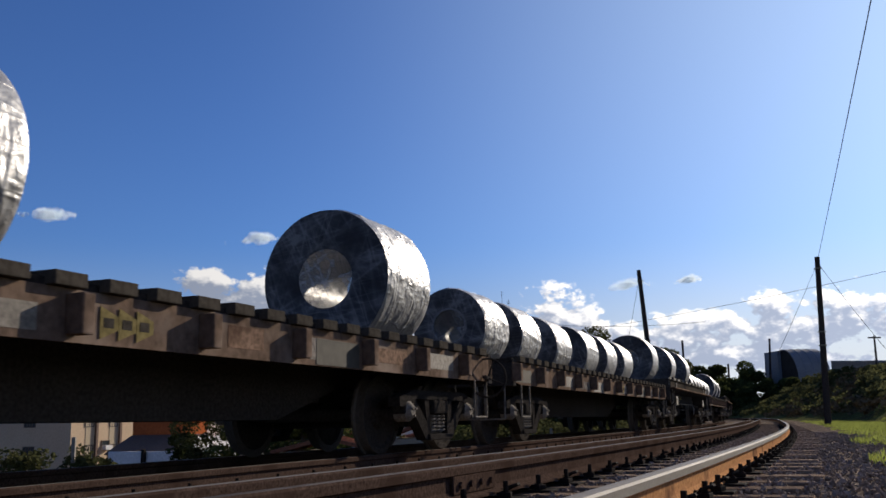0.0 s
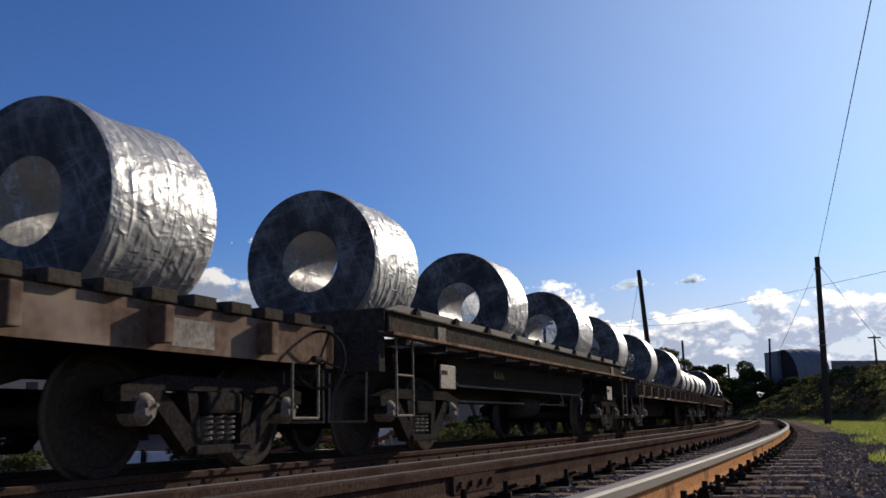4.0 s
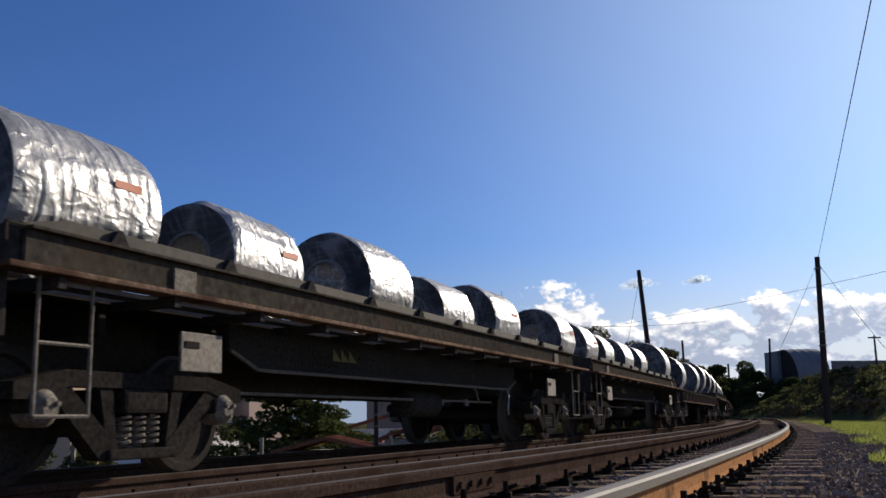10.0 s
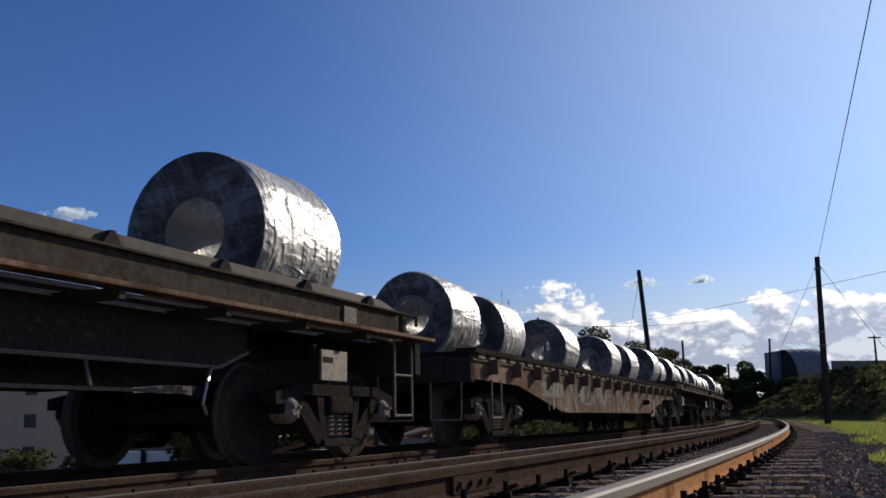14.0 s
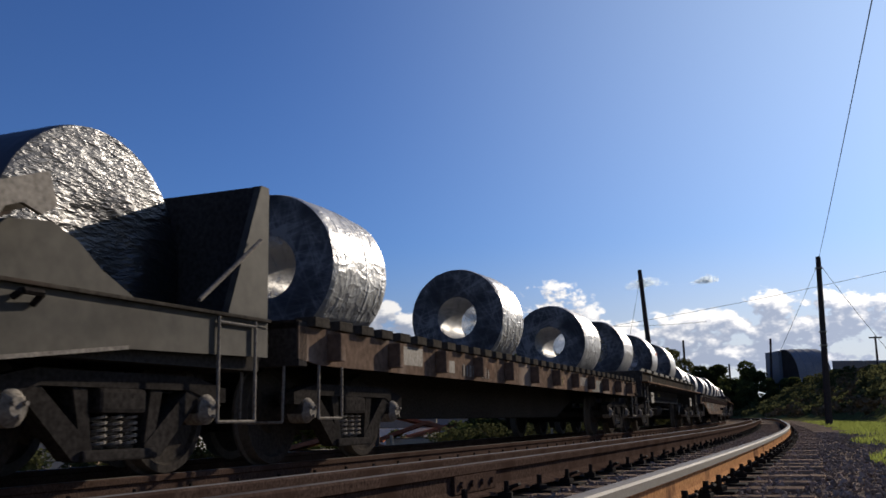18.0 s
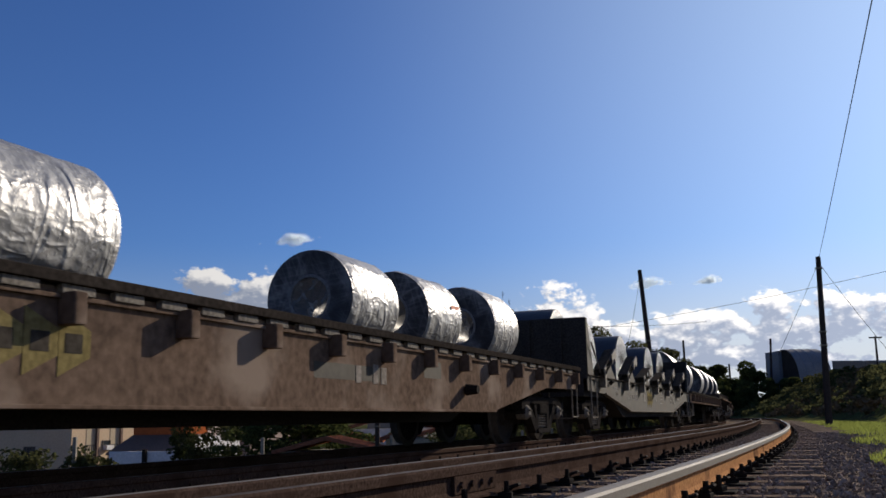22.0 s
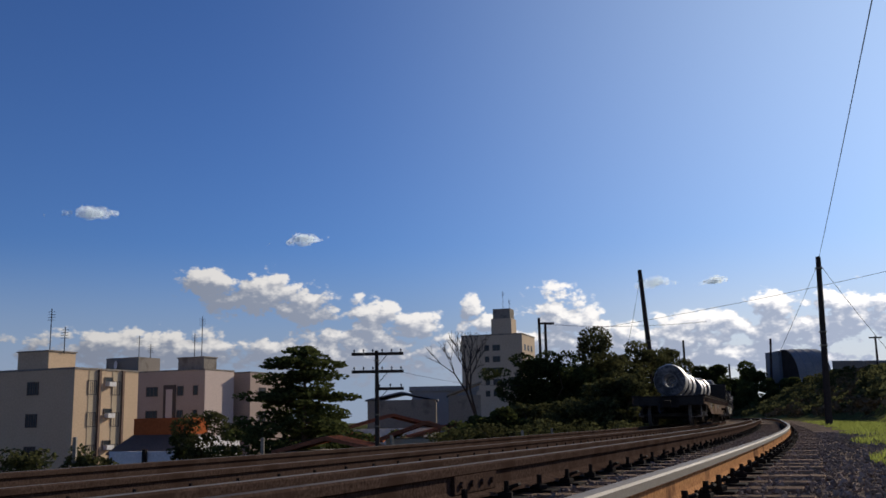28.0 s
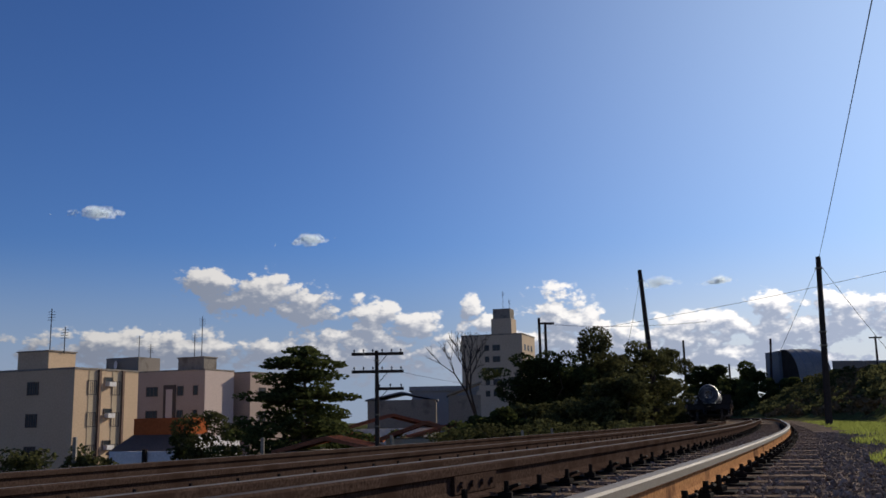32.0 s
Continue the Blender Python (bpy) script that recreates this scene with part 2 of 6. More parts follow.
def film_material(name, dark, pale, clear):
    """Stretched plastic film over a coil's end: pale wisps and creases in all directions, clear to some share."""
    m = bpy.data.materials.new(name)
    m.use_nodes = True
    n, l = m.node_tree.nodes, m.node_tree.links
    b = n["Principled BSDF"]
    b.inputs["Roughness"].default_value, b.inputs["Specular IOR Level"].default_value = 0.45, 0.08

    def calc(op, p, q):
        k = n.new("ShaderNodeMath")
        k.operation = op
        for i, v in enumerate((p, q)):
            if isinstance(v, float):
                k.inputs[i].default_value = v
            else:
                l.new(v, k.inputs[i])
        return k.outputs[0]

    tc, info, shift = n.new("ShaderNodeTexCoord"), n.new("ShaderNodeObjectInfo"), n.new("ShaderNodeVectorMath")
    shift.operation, shift.inputs[1].default_value = "MULTIPLY_ADD", (23, 17, 31)
    l.new(info.outputs["Random"], shift.inputs[0])
    l.new(tc.outputs["Object"], shift.inputs[2])
    total = None
    for turn, wide, scale, weight in ((0.35, 5.0, 0.55, 0.75), (1.25, 6.0, 0.45, 0.6), (2.2, 5.0, 0.6, 0.65), (2.8, 9.0, 0.8, 0.35), (1.9, 7.0, 0.9, 0.6), (0.1, 8.0, 1.1, 0.5), (0.9, 1.3, 1.3, 0.22)):
        rot, grow = n.new("ShaderNodeMapping"), n.new("ShaderNodeMapping")
        rot.inputs["Rotation"].default_value = (turn, 0, 0)
        grow.inputs["Scale"].default_value = (1.0, 0.7, wide)
        l.new(shift.outputs[0], rot.inputs[0])
        l.new(rot.outputs[0], grow.inputs[0])
        t = n.new("ShaderNodeTexNoise")
        t.inputs["Scale"].default_value, t.inputs["Detail"].default_value, t.inputs["Distortion"].default_value = scale, 3.0, 0.5
        l.new(grow.outputs[0], t.inputs["Vector"])
        ridge = calc("SUBTRACT", 1.0, calc("MULTIPLY", calc("ABSOLUTE", calc("SUBTRACT", t.outputs["Fac"], 0.5), 0.0), 5.0))
        line = calc("MULTIPLY", calc("POWER", calc("MAXIMUM", ridge, 0.0), 9.0 if wide > 2 else 2.0), weight)
        total = line if total is None else calc("ADD", total, line)
    mask = n.new("ShaderNodeTexNoise")
    mask.inputs["Scale"].default_value, mask.inputs["Detail"].default_value = 1.7, 2.0
    l.new(shift.outputs[0], mask.inputs["Vector"])
    wisps = calc("MINIMUM", calc("MULTIPLY", total, calc("MAXIMUM", calc("SUBTRACT", calc("MULTIPLY", mask.outputs["Fac"], 2.4), 0.7), 0.05)), 1.0)
    mix = n.new("ShaderNodeMixRGB")
    mix.inputs[1].default_value, mix.inputs[2].default_value = (*dark, 1), (*pale, 1)
    l.new(wisps, mix.inputs[0])
    l.new(mix.outputs[0], b.inputs["Base Color"])
    bp = n.new("ShaderNodeBump")
    bp.inputs["Strength"].default_value, bp.inputs["Distance"].default_value = 0.18, 0.02
    l.new(total, bp.inputs["Height"])
    l.new(bp.outputs[0], b.inputs["Normal"])
    if clear:
        see, blend = n.new("ShaderNodeBsdfTransparent"), n.new("ShaderNodeMixShader")
        l.new(calc("MINIMUM", calc("ADD", calc("MULTIPLY", wisps, 0.6), 1.0 - clear), 1.0), blend.inputs[0])
        l.new(see.outputs[0], blend.inputs[1])
        l.new(b.outputs[0], blend.inputs[2])
        l.new(blend.outputs[0], n["Material Output"].inputs["Surface"])
    return m


def leafy(m, share):
    """Lets a share of the sunlight through, as thin leaves do."""
    n, l = m.node_tree.nodes, m.node_tree.links
    b = n["Principled BSDF"]
    t, mix = n.new("ShaderNodeBsdfTranslucent"), n.new("ShaderNodeMixShader")
    mix.inputs[0].default_value = share
    l.new(b.inputs["Base Color"].links[0].from_socket, t.inputs["Color"])
    l.new(b.outputs[0], mix.inputs[1])
    l.new(t.outputs[0], mix.inputs[2])
    l.new(mix.outputs[0], n["Material Output"].inputs["Surface"])
    return m


M_BALLAST = material("ballast_gravel", (0.19, 0.15, 0.118), 0.95, vary=0.6, scale=0.8, fine=30, bump=1.0, dist=0.05)
M_STONE = material("ballast_stone", (0.27, 0.21, 0.165), 0.9, vary=0.35, scale=4, fine=40, bump=0.4, per_piece=0.7)
# rust of the near rail, with the sun's golden gleam put into its orange
M_RAILA = material("sun_bright_rusty_rail", (0.38, 0.20, 0.095), 0.75, 0.0, vary=0.35, scale=3, fine=50, bump=0.25, second=(0.13, 0.07, 0.045), spot=0.54)
M_RAIL = material("rusty_rail_steel", (0.058, 0.039, 0.031), 0.78, 0.0, vary=0.45, scale=3, fine=60, bump=0.25, second=(0.042, 0.027, 0.021), spot=0.50)
M_HEAD = material("worn_rail_head", (0.20, 0.18, 0.155), 0.67, 0.0, vary=0.15, scale=1.2, fine=80, bump=0.05)
M_DULLHEAD = material("dull_rail_head", (0.085, 0.072, 0.062), 0.68, 0.0, vary=0.35, scale=2, fine=60, bump=0.1, second=(0.045, 0.034, 0.028), spot=0.52)
M_FARHEAD = material("brown_rail_head", (0.125, 0.115, 0.105), 0.67, 0.0, vary=0.25, scale=1.5, fine=70, bump=0.08)
M_SLEEPER = material("weathered_sleeper_wood", (0.21, 0.155, 0.115), 0.9, vary=0.45, scale=3, fine=22, bump=0.6, per_piece=0.35, stretch=(9, 1, 9))
M_IRON = material("dark_track_iron", (0.026, 0.022, 0.020), 0.8, 0.2, vary=0.4, scale=6, fine=60, bump=0.3)
M_WAGON = material("dirty_black_underframe", (0.046, 0.042, 0.039), 0.85, 0.0, vary=0.3, scale=1.4, fine=30, bump=0.2)
M_BROWN = material("rusty_brown_wagon_paint", (0.125, 0.088, 0.066), 0.8, 0.0, vary=0.3, scale=1.1, fine=14, bump=0.15,
                   second=(0.23, 0.18, 0.145), spot=0.55)
M_GREY = material("grey_olive_wagon_paint", (0.064, 0.058, 0.048), 0.72, 0.0, vary=0.22, scale=0.7, fine=9, bump=0.06, second=(0.076, 0.064, 0.051), spot=0.55)
M_TRAY = material("dark_tray_paint", (0.055, 0.048, 0.040), 0.8, 0.0, vary=0.35, scale=1.2, fine=18, bump=0.15, second=(0.062, 0.046, 0.036), spot=0.6)
M_DECK = material("grimy_wooden_deck", (0.038, 0.032, 0.028), 0.9, vary=0.4, scale=1.5, fine=20, bump=0.4)
M_STEEL = material("wheel_steel", (0.042, 0.037, 0.033), 0.75, 0.0, vary=0.3, scale=3, fine=35, bump=0.15)
M_TREAD = material("worn_wheel_tread", (0.10, 0.09, 0.08), 0.7, 0.1, vary=0.2, scale=3, fine=35, bump=0.05)
M_BOGIE = material("oily_black_bogie_iron", (0.030, 0.027, 0.025), 0.8, 0.0, vary=0.4, scale=3, fine=30, bump=0.25)
M_PALE = material("pale_dusty_steel", (0.20, 0.18, 0.155), 0.75, 0.05, vary=0.35, scale=4, fine=40, bump=0.2)
M_FOIL = foil_material("silver_wrapping_film", (0.50, 0.495, 0.49), 0.44, 0.38, 0.95, 2.2, (1.5, 1.0, 1.0), 0.62)
M_FACE = film_material("dark_coil_end_film", (0.036, 0.036, 0.039), (0.19, 0.19, 0.195), 0.0)
M_COVER = film_material("clear_end_film", (0.10, 0.10, 0.105), (0.40, 0.40, 0.40), 0.80)
M_MILKY = film_material("milky_end_film", (0.07, 0.07, 0.076), (0.34, 0.34, 0.34), 0.68)
M_RING = material("pale_ring_card", (0.20, 0.20, 0.205), 0.7, vary=0.3, scale=4, fine=30, bump=0.2)
M_BORE = foil_material("bore_lining", (0.52, 0.51, 0.50), 0.45, 0.1, 0.25, 3.0)
M_CRUSH = foil_material("crumpled_foil", (0.10, 0.10, 0.102), 0.34, 0.8, 0.62, 5.5, (1.0, 0.55, 1.8))
M_BLUEWRAP = foil_material("dark_blue_wrapping", (0.055, 0.055, 0.064), 0.55, 0.0, 0.35, 2.0)
M_STRAP = material("steel_strap", (0.30, 0.30, 0.31), 0.4, 0.8, vary=0.1, scale=5, fine=40, bump=0.0)
M_YELLOW = material("faded_yellow_paint", (0.20, 0.162, 0.072), 0.75, vary=0.25, scale=3, fine=25, bump=0.05)
M_WHITE = material("faded_white_paint", (0.33, 0.31, 0.28), 0.75, vary=0.25, scale=4, fine=25, bump=0.05)
M_CHALK = material("pale_graffiti_paint", (0.24, 0.215, 0.19), 0.8, vary=0.35, scale=5, fine=30, bump=0.05)
M_POLE = material("old_pole_wood", (0.055, 0.045, 0.04), 0.9, vary=0.35, scale=4, fine=30, bump=0.4, stretch=(6, 6, 0.6))
M_WIRE = material("dark_wire", (0.06, 0.06, 0.065), 0.8, vary=0.1, bump=0.0)
M_GRASS = material("dry_green_turf", (0.085, 0.090, 0.036), 0.95, vary=0.5, scale=0.3, fine=9, bump=0.8, dist=0.06, second=(0.085, 0.062, 0.034), spot=0.55)
M_EARTH = material("trodden_earth", (0.12, 0.09, 0.065), 0.95, vary=0.3, scale=0.1, fine=4, bump=0.4)
M_BLADE = leafy(material("grass_blades", (0.20, 0.23, 0.055), 0.8, vary=0.4, scale=0.6, fine=8, bump=0.0, per_piece=0.45), 0.5)
M_LEAF = leafy(material("dark_green_leaves", (0.062, 0.074, 0.026), 0.8, vary=0.45, scale=0.5, fine=5, bump=0.0, per_piece=0.5), 0.4)
M_LEAF2 = leafy(material("olive_green_leaves", (0.088, 0.090, 0.038), 0.8, vary=0.45, scale=0.5, fine=5, bump=0.0, per_piece=0.5), 0.35)
M_DRY = material("dry_brown_weeds", (0.20, 0.145, 0.08), 0.85, vary=0.4, scale=0.5, fine=5, bump=0.0, per_piece=0.4)
M_DARKBARK = material("dark_bare_bark", (0.05, 0.04, 0.034), 0.9, vary=0.35, scale=2, fine=18, bump=0.5, stretch=(4, 4, 1))
M_BARK = material("grey_brown_bark", (0.11, 0.085, 0.065), 0.9, vary=0.35, scale=2, fine=18, bump=0.5, stretch=(4, 4, 1))
M_BEIGE = material("beige_rendered_wall", (0.54, 0.405, 0.275), 0.9, vary=0.08, scale=0.4, fine=6, bump=0.08)
M_BEIGE2 = material("pale_beige_render", (0.44, 0.36, 0.255), 0.9, vary=0.08, scale=0.4, fine=6, bump=0.08)
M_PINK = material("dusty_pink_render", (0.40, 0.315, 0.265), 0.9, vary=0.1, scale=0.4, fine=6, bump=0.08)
# lighter copy of the dusty pink, with sunlight put into the colour
M_PINKLIT = material("pale_lit_pink_render", (0.54, 0.44, 0.39), 0.9, vary=0.07, scale=0.4, fine=6, bump=0.08)
M_CONCRETE = material("stained_concrete", (0.24, 0.215, 0.185), 0.9, vary=0.25, scale=0.7, fine=8, bump=0.2, second=(0.16, 0.14, 0.12), spot=0.55)
M_BRICKRED = material("terracotta_roof_tile", (0.24, 0.095, 0.055), 0.85, vary=0.25, scale=0.8, fine=6, bump=0.2, per_piece=0.25)
M_AWNING = material("orange_painted_wall", (0.36, 0.10, 0.035), 0.8, vary=0.15, scale=0.6, fine=6, bump=0.05)
M_WHITEWALL = material("white_painted_wall", (0.70, 0.68, 0.65), 0.85, vary=0.12, scale=0.6, fine=6, bump=0.05)
M_TOWER = material("brownish_tower_render", (0.50, 0.40, 0.30), 0.9, vary=0.1, scale=0.2, fine=3, bump=0.05)
M_PLATE = material("bright_bare_steel", (0.20, 0.18, 0.155), 0.7, 0.1, vary=0.3, scale=3, fine=30, bump=0.15)
M_FRAME = material("brown_window_frame", (0.075, 0.055, 0.045), 0.6, vary=0.15, scale=2, fine=10, bump=0.0)
M_PIPE = material("brown_downpipe", (0.16, 0.105, 0.08), 0.7, vary=0.2, scale=1, fine=8, bump=0.0)
M_SLATE = material("blue_grey_roof_sheet", (0.17, 0.19, 0.22), 0.6, vary=0.15, scale=0.5, fine=6, bump=0.1)
M_VAULT = material("grey_vault_sheet", (0.19, 0.195, 0.21), 0.7, vary=0.12, scale=0.6, fine=6, bump=0.1)
M_RUSTY = material("worn_rusty_edge", (0.16, 0.105, 0.075), 0.75, 0.1, vary=0.4, scale=2, fine=25, bump=0.3, second=(0.075, 0.045, 0.032), spot=0.5)
M_CLOUD = leafy(material("white_cloud", (0.86, 0.95, 1.0), 0.95, vary=0.0, scale=0.02, fine=0.2, bump=0.0), 0.85)
# solid plates made pale and translucent so that their shaded undersides look lit
M_UNDER = leafy(material("pale_lit_walkway_plate", (0.55, 0.53, 0.50), 0.8, vary=0.2, scale=2, fine=20, bump=0.05), 0.7)
M_GLASS = bpy.data.materials.new("dark_window_glass")
M_GLASS.use_nodes = True
M_GLASS.node_tree.nodes["Principled BSDF"].inputs["Base Color"].default_value = (0.03, 0.035, 0.04, 1)
M_GLASS.node_tree.nodes["Principled BSDF"].inputs["Roughness"].default_value = 0.18
M_GLASS.node_tree.nodes["Principled BSDF"].inputs["Specular IOR Level"].default_value = 0.3
M_ORANGE = material("orange_tag", (0.55, 0.14, 0.06), 0.6, vary=0.1, bump=0.0)


# ---- mesh tools ----
def box(bm, x0, x1, y0, y1, z0, z1, bevel=0.0):
    vs = [bm.verts.new((x, y, z)) for x in (x0, x1) for y in (y0, y1) for z in (z0, z1)]
    fs = [bm.faces.new([vs[i] for i in q]) for q in ((0, 1, 3, 2), (4, 6, 7, 5), (0, 4, 5, 1), (2, 3, 7, 6), (0, 2, 6, 4), (1, 5, 7, 3))]
    if bevel:
        es = list({e for f in fs for e in f.edges})
        bmesh.ops.bevel(bm, geom=es, offset=bevel, segments=2, affect="EDGES", profile=0.6)


def prism(bm, pts, y0, y1):
    """A solid from an outline of (x, z), between two y."""
    a = [bm.verts.new((x, y0, z)) for x, z in pts]
    b = [bm.verts.new((x, y1, z)) for x, z in pts]
    bm.faces.new(a)
    bm.faces.new(b[::-1])
    for i in range(len(pts)):
        j = (i + 1) % len(pts)
        bm.faces.new((a[j], a[i], b[i], b[j]))


def rod(bm, p, q, r, seg=10, r2=None, caps=True):
    p, q = Vector(p), Vector(q)
    rot = (q - p).to_track_quat("Z", "Y").to_matrix()
    rings = []
    for c, rad in ((p, r), (q, r if r2 is None else r2)):
        rings.append([bm.verts.new(c + rot @ Vector((rad * math.cos(a), rad * math.sin(a), 0))) for a in (2 * math.pi * i / seg for i in range(seg))])
    for i in range(seg):
        j = (i + 1) % seg
        bm.faces.new((rings[0][i], rings[0][j], rings[1][j], rings[1][i]))
    if caps:
        bm.faces.new(rings[0][::-1])
        bm.faces.new(rings[1])


def path_rod(bm, pts, r, seg=6):
    for p, q in zip(pts[:-1], pts[1:]):
        rod(bm, p, q, r, seg)


def lathe(bm, profile, axis="x", seg=32, close=False):
    """Turns an outline of (along, radius) about an axis."""
    rings = []
    for u, r in profile:
        ring = []
        for i in range(seg):
            a = 2 * math.pi * i / seg
            c, s = r * math.cos(a), r * math.sin(a)
            ring.append(bm.verts.new({"x": (u, c, s), "y": (c, u, s), "z": (c, s, u)}[axis]))
        rings.append(ring)
    pairs = list(zip(rings[:-1], rings[1:])) + ([(rings[-1], rings[0])] if close else [])
    for a, b in pairs:
        for i in range(seg):
            j = (i + 1) % seg
            bm.faces.new((a[i], a[j], b[j], b[i]))


def mesh_of(name, bm, mat, smooth=False):
    bmesh.ops.recalc_face_normals(bm, faces=bm.faces)
    me = bpy.data.meshes.new(name)
    bm.to_mesh(me)
    bm.free()
    me.materials.append(mat)
    if smooth:
        for p in me.polygons:
            p.use_smooth = True
        me.set_sharp_from_angle(angle=radians(38))
    return me


def part(name, bm, mat, parent, label="", smooth=False, at=None):
    ob = new(name, bm if isinstance(bm, bpy.types.Mesh) else mesh_of(name, bm, mat, smooth))
    ob.parent = parent
    if at is not None:
        ob.matrix_basis = at
    if label:
        ob["label"] = label
    if name == "stencilled_marking":
        ob["kind"] = "stuff"
    return ob


def thing(name, label, category, group="", kind="", at=None):
    ob = tagged(new(name), label, category, group, kind)
    if at is not None:
        ob.matrix_basis = at
    return ob


# ---- the lines of the two tracks ----
S = np.arange(-260.0, 420.0, 0.5)


def heading_train(s):
    c = np.clip(s, -60, 130)
    return 0.385436 - 0.00109056 * c - 0.0000018226 * c * c - 0.004 * np.clip(s - 100, 0, 120)


def run(heads, x0, y0):
    cx, cy = np.cumsum(np.sin(heads)) * 0.5, np.cumsum(np.cos(heads)) * 0.5
    i = int(np.argmin(abs(S)))
    return cx - cx[i] + x0, cy - cy[i] + y0


H_T = heading_train(S)
X_T, Y_T = run(H_T, -5.8237, 0.0)
c_near = np.clip(S, -25, 38)
H_N = 0.40747 - 0.00307 * c_near + 0.0000103 * c_near ** 2
far_mix = np.clip((S - 26) / 30, 0, 1)
H_N = H_N * (1 - far_mix) + H_T * far_mix
X_N, Y_N = run(H_N, -0.90, 0.0)
RAIL_Z = 0.274      # top of the train's rails
NEAR_Z = 0.367      # top of the near track's rails


def on_line(xs, ys, hs, s, n=0.0, z=0.0):
    h = np.interp(s, S, hs)
    return Vector((np.interp(s, S, xs) + n * math.cos(h), np.interp(s, S, ys) - n * math.sin(h), z)), h


def on_train(s, n=0.0, z=0.0):
    return on_line(X_T, Y_T, H_T, s, n, z)[0]


def on_near(s, n=0.0, z=0.0):
    return on_line(X_N, Y_N, H_N, s, n, z)[0]


def went(t):
    """Metres that the train has gone at t seconds."""
    return 6.692934 * (t - 16) + 0.0066588 * (t - 16) ** 2


def wagon_pose(rear, front, t):
    """The pose of a wagon whose bogie centres stand at rear and front on the line at t = 16 s."""
    a, b = on_train(rear + went(t), 0, RAIL_Z), on_train(front + went(t), 0, RAIL_Z)
    d = b - a
    return Matrix.Translation((a + b) / 2) @ Matrix.Rotation(math.atan2(d.y, d.x), 4, "Z")


TIMES = [float(i) for i in range(33)]
MOVES = []          # (object, function of time) for everything that rides on the train


# ---- ground ----
def near_line(x, y):
    """Distance along and across the train's line of points in the plan (across: positive to the right)."""
    s, n = np.empty_like(x), np.empty_like(x)
    for i in range(0, len(x), 4000):
        d = (x[i:i + 4000, None] - X_T[None, ::2]) ** 2 + (y[i:i + 4000, None] - Y_T[None, ::2]) ** 2
        k = d.argmin(1) * 2
        dx, dy = x[i:i + 4000] - X_T[k], y[i:i + 4000] - Y_T[k]
        n[i:i + 4000] = dx * np.cos(H_T[k]) - dy * np.sin(H_T[k])
        s[i:i + 4000] = S[k] + dx * np.sin(H_T[k]) + dy * np.cos(H_T[k])
    return s, n


PROFILE_N = np.array([-400, -60, -24, -12.5, -2.9, -1.9, 1.9, 2.6, 3.2, 7.3, 8.2, 11, 16, 60, 400], float)
PROFILE_Z = np.array([-5.2, -5.0, -4.8, -0.5, -0.12, 0.06, 0.06, 0.08, 0.145, 0.15, 0.15, 0.20, 0.35, 1.2, 3.0], float)


def ground_z(s, n):
    z = np.interp(n, PROFILE_N, PROFILE_Z)
    # the bank that rises to the road on the right
    up = np.clip((s - 42) / 45, 0, 1) * np.clip((162 - s) / 12, 0, 1)
    up = up * up * (3 - 2 * up)
    crest = 15.6 + np.clip(s - 100, -40, 60) * 0.15
    v = np.clip((n - 8.8) / (crest - 8.8), 0, 1)
    return z + up * (4.3 + np.clip(s - 100, -40, 60) * 0.05) * (0.6 * v + 0.4 * v * v)


def spread(lo, hi, fine_lo, fine_hi, step, grow):
    mid = list(np.arange(fine_lo, fine_hi, step))
    left, d, x = [], step, fine_lo
    while x > lo:
        d *= grow
        x -= d
        left.append(x)
    right, d, x = [], step, fine_hi
    while x < hi:
        d *= grow
        x += d
        right.append(x)
    return np.array(left[::-1] + mid + right)


gx, gy = spread(-2500, 2500, -16, 22, 0.7, 1.12), spread(-250, 4400, -4, 60, 0.9, 1.1)
GX, GY = np.meshgrid(gx, gy, indexing="ij")
gs, gn = near_line(GX.ravel(), GY.ravel())
gz = ground_z(gs, gn)
bump_z = np.array([noise.noise(Vector((x * 0.5, y * 0.5, 0))) for x, y in zip(GX.ravel(), GY.ravel())])
gz = gz + bump_z * np.where(np.abs(gn - 2.5) < 6, 0.012, 0.10)
verts = np.stack([GX.ravel(), GY.ravel(), gz], 1)
ny = len(gy)
quads = [(i * ny + j, (i + 1) * ny + j, (i + 1) * ny + j + 1, i * ny + j + 1) for i in range(len(gx) - 1) for j in range(ny - 1)]
me = bpy.data.meshes.new("ground")
me.from_pydata(verts.tolist(), [], quads)
for p in me.polygons:
    p.use_smooth = True
for m in (M_BALLAST, M_GRASS, M_EARTH):
    me.materials.append(m)
mid_n = (gn[[q[0] for q in quads]] + gn[[q[2] for q in quads]]) / 2
mid_s = (gs[[q[0] for q in quads]] + gs[[q[2] for q in quads]]) / 2
wob = np.array([noise.noise(Vector((x * 0.23, y * 0.23, 4.0))) for x, y in zip(mid_s, mid_n)])
kind_of = np.where(mid_n > 6.3 + wob * 0.5, 1, np.where(mid_n < -3.6 + wob, np.where(mid_n < -26, 2, 1), 0))
me.polygons.foreach_set("material_index", kind_of.astype(np.int32))
ground = tagged(new("ground", me), "gravel trackbed with grassy bank beside it", "ground", kind="structure")


# ---- rails ----
def rail_outline(top):
    """Half of a flat-bottomed rail, (across, height), from the foot's edge up to the head."""
    h = [(0.066, -0.168), (0.066, -0.157), (0.018, -0.142), (0.009, -0.125), (0.009, -0.055), (0.033, -0.046), (0.036, -0.012), (0.030, -0.002), (0.0, 0.0)]
    return [(a, b + top) for a, b in h] + [(-a, b + top) for a, b in reversed(h[:-1])]


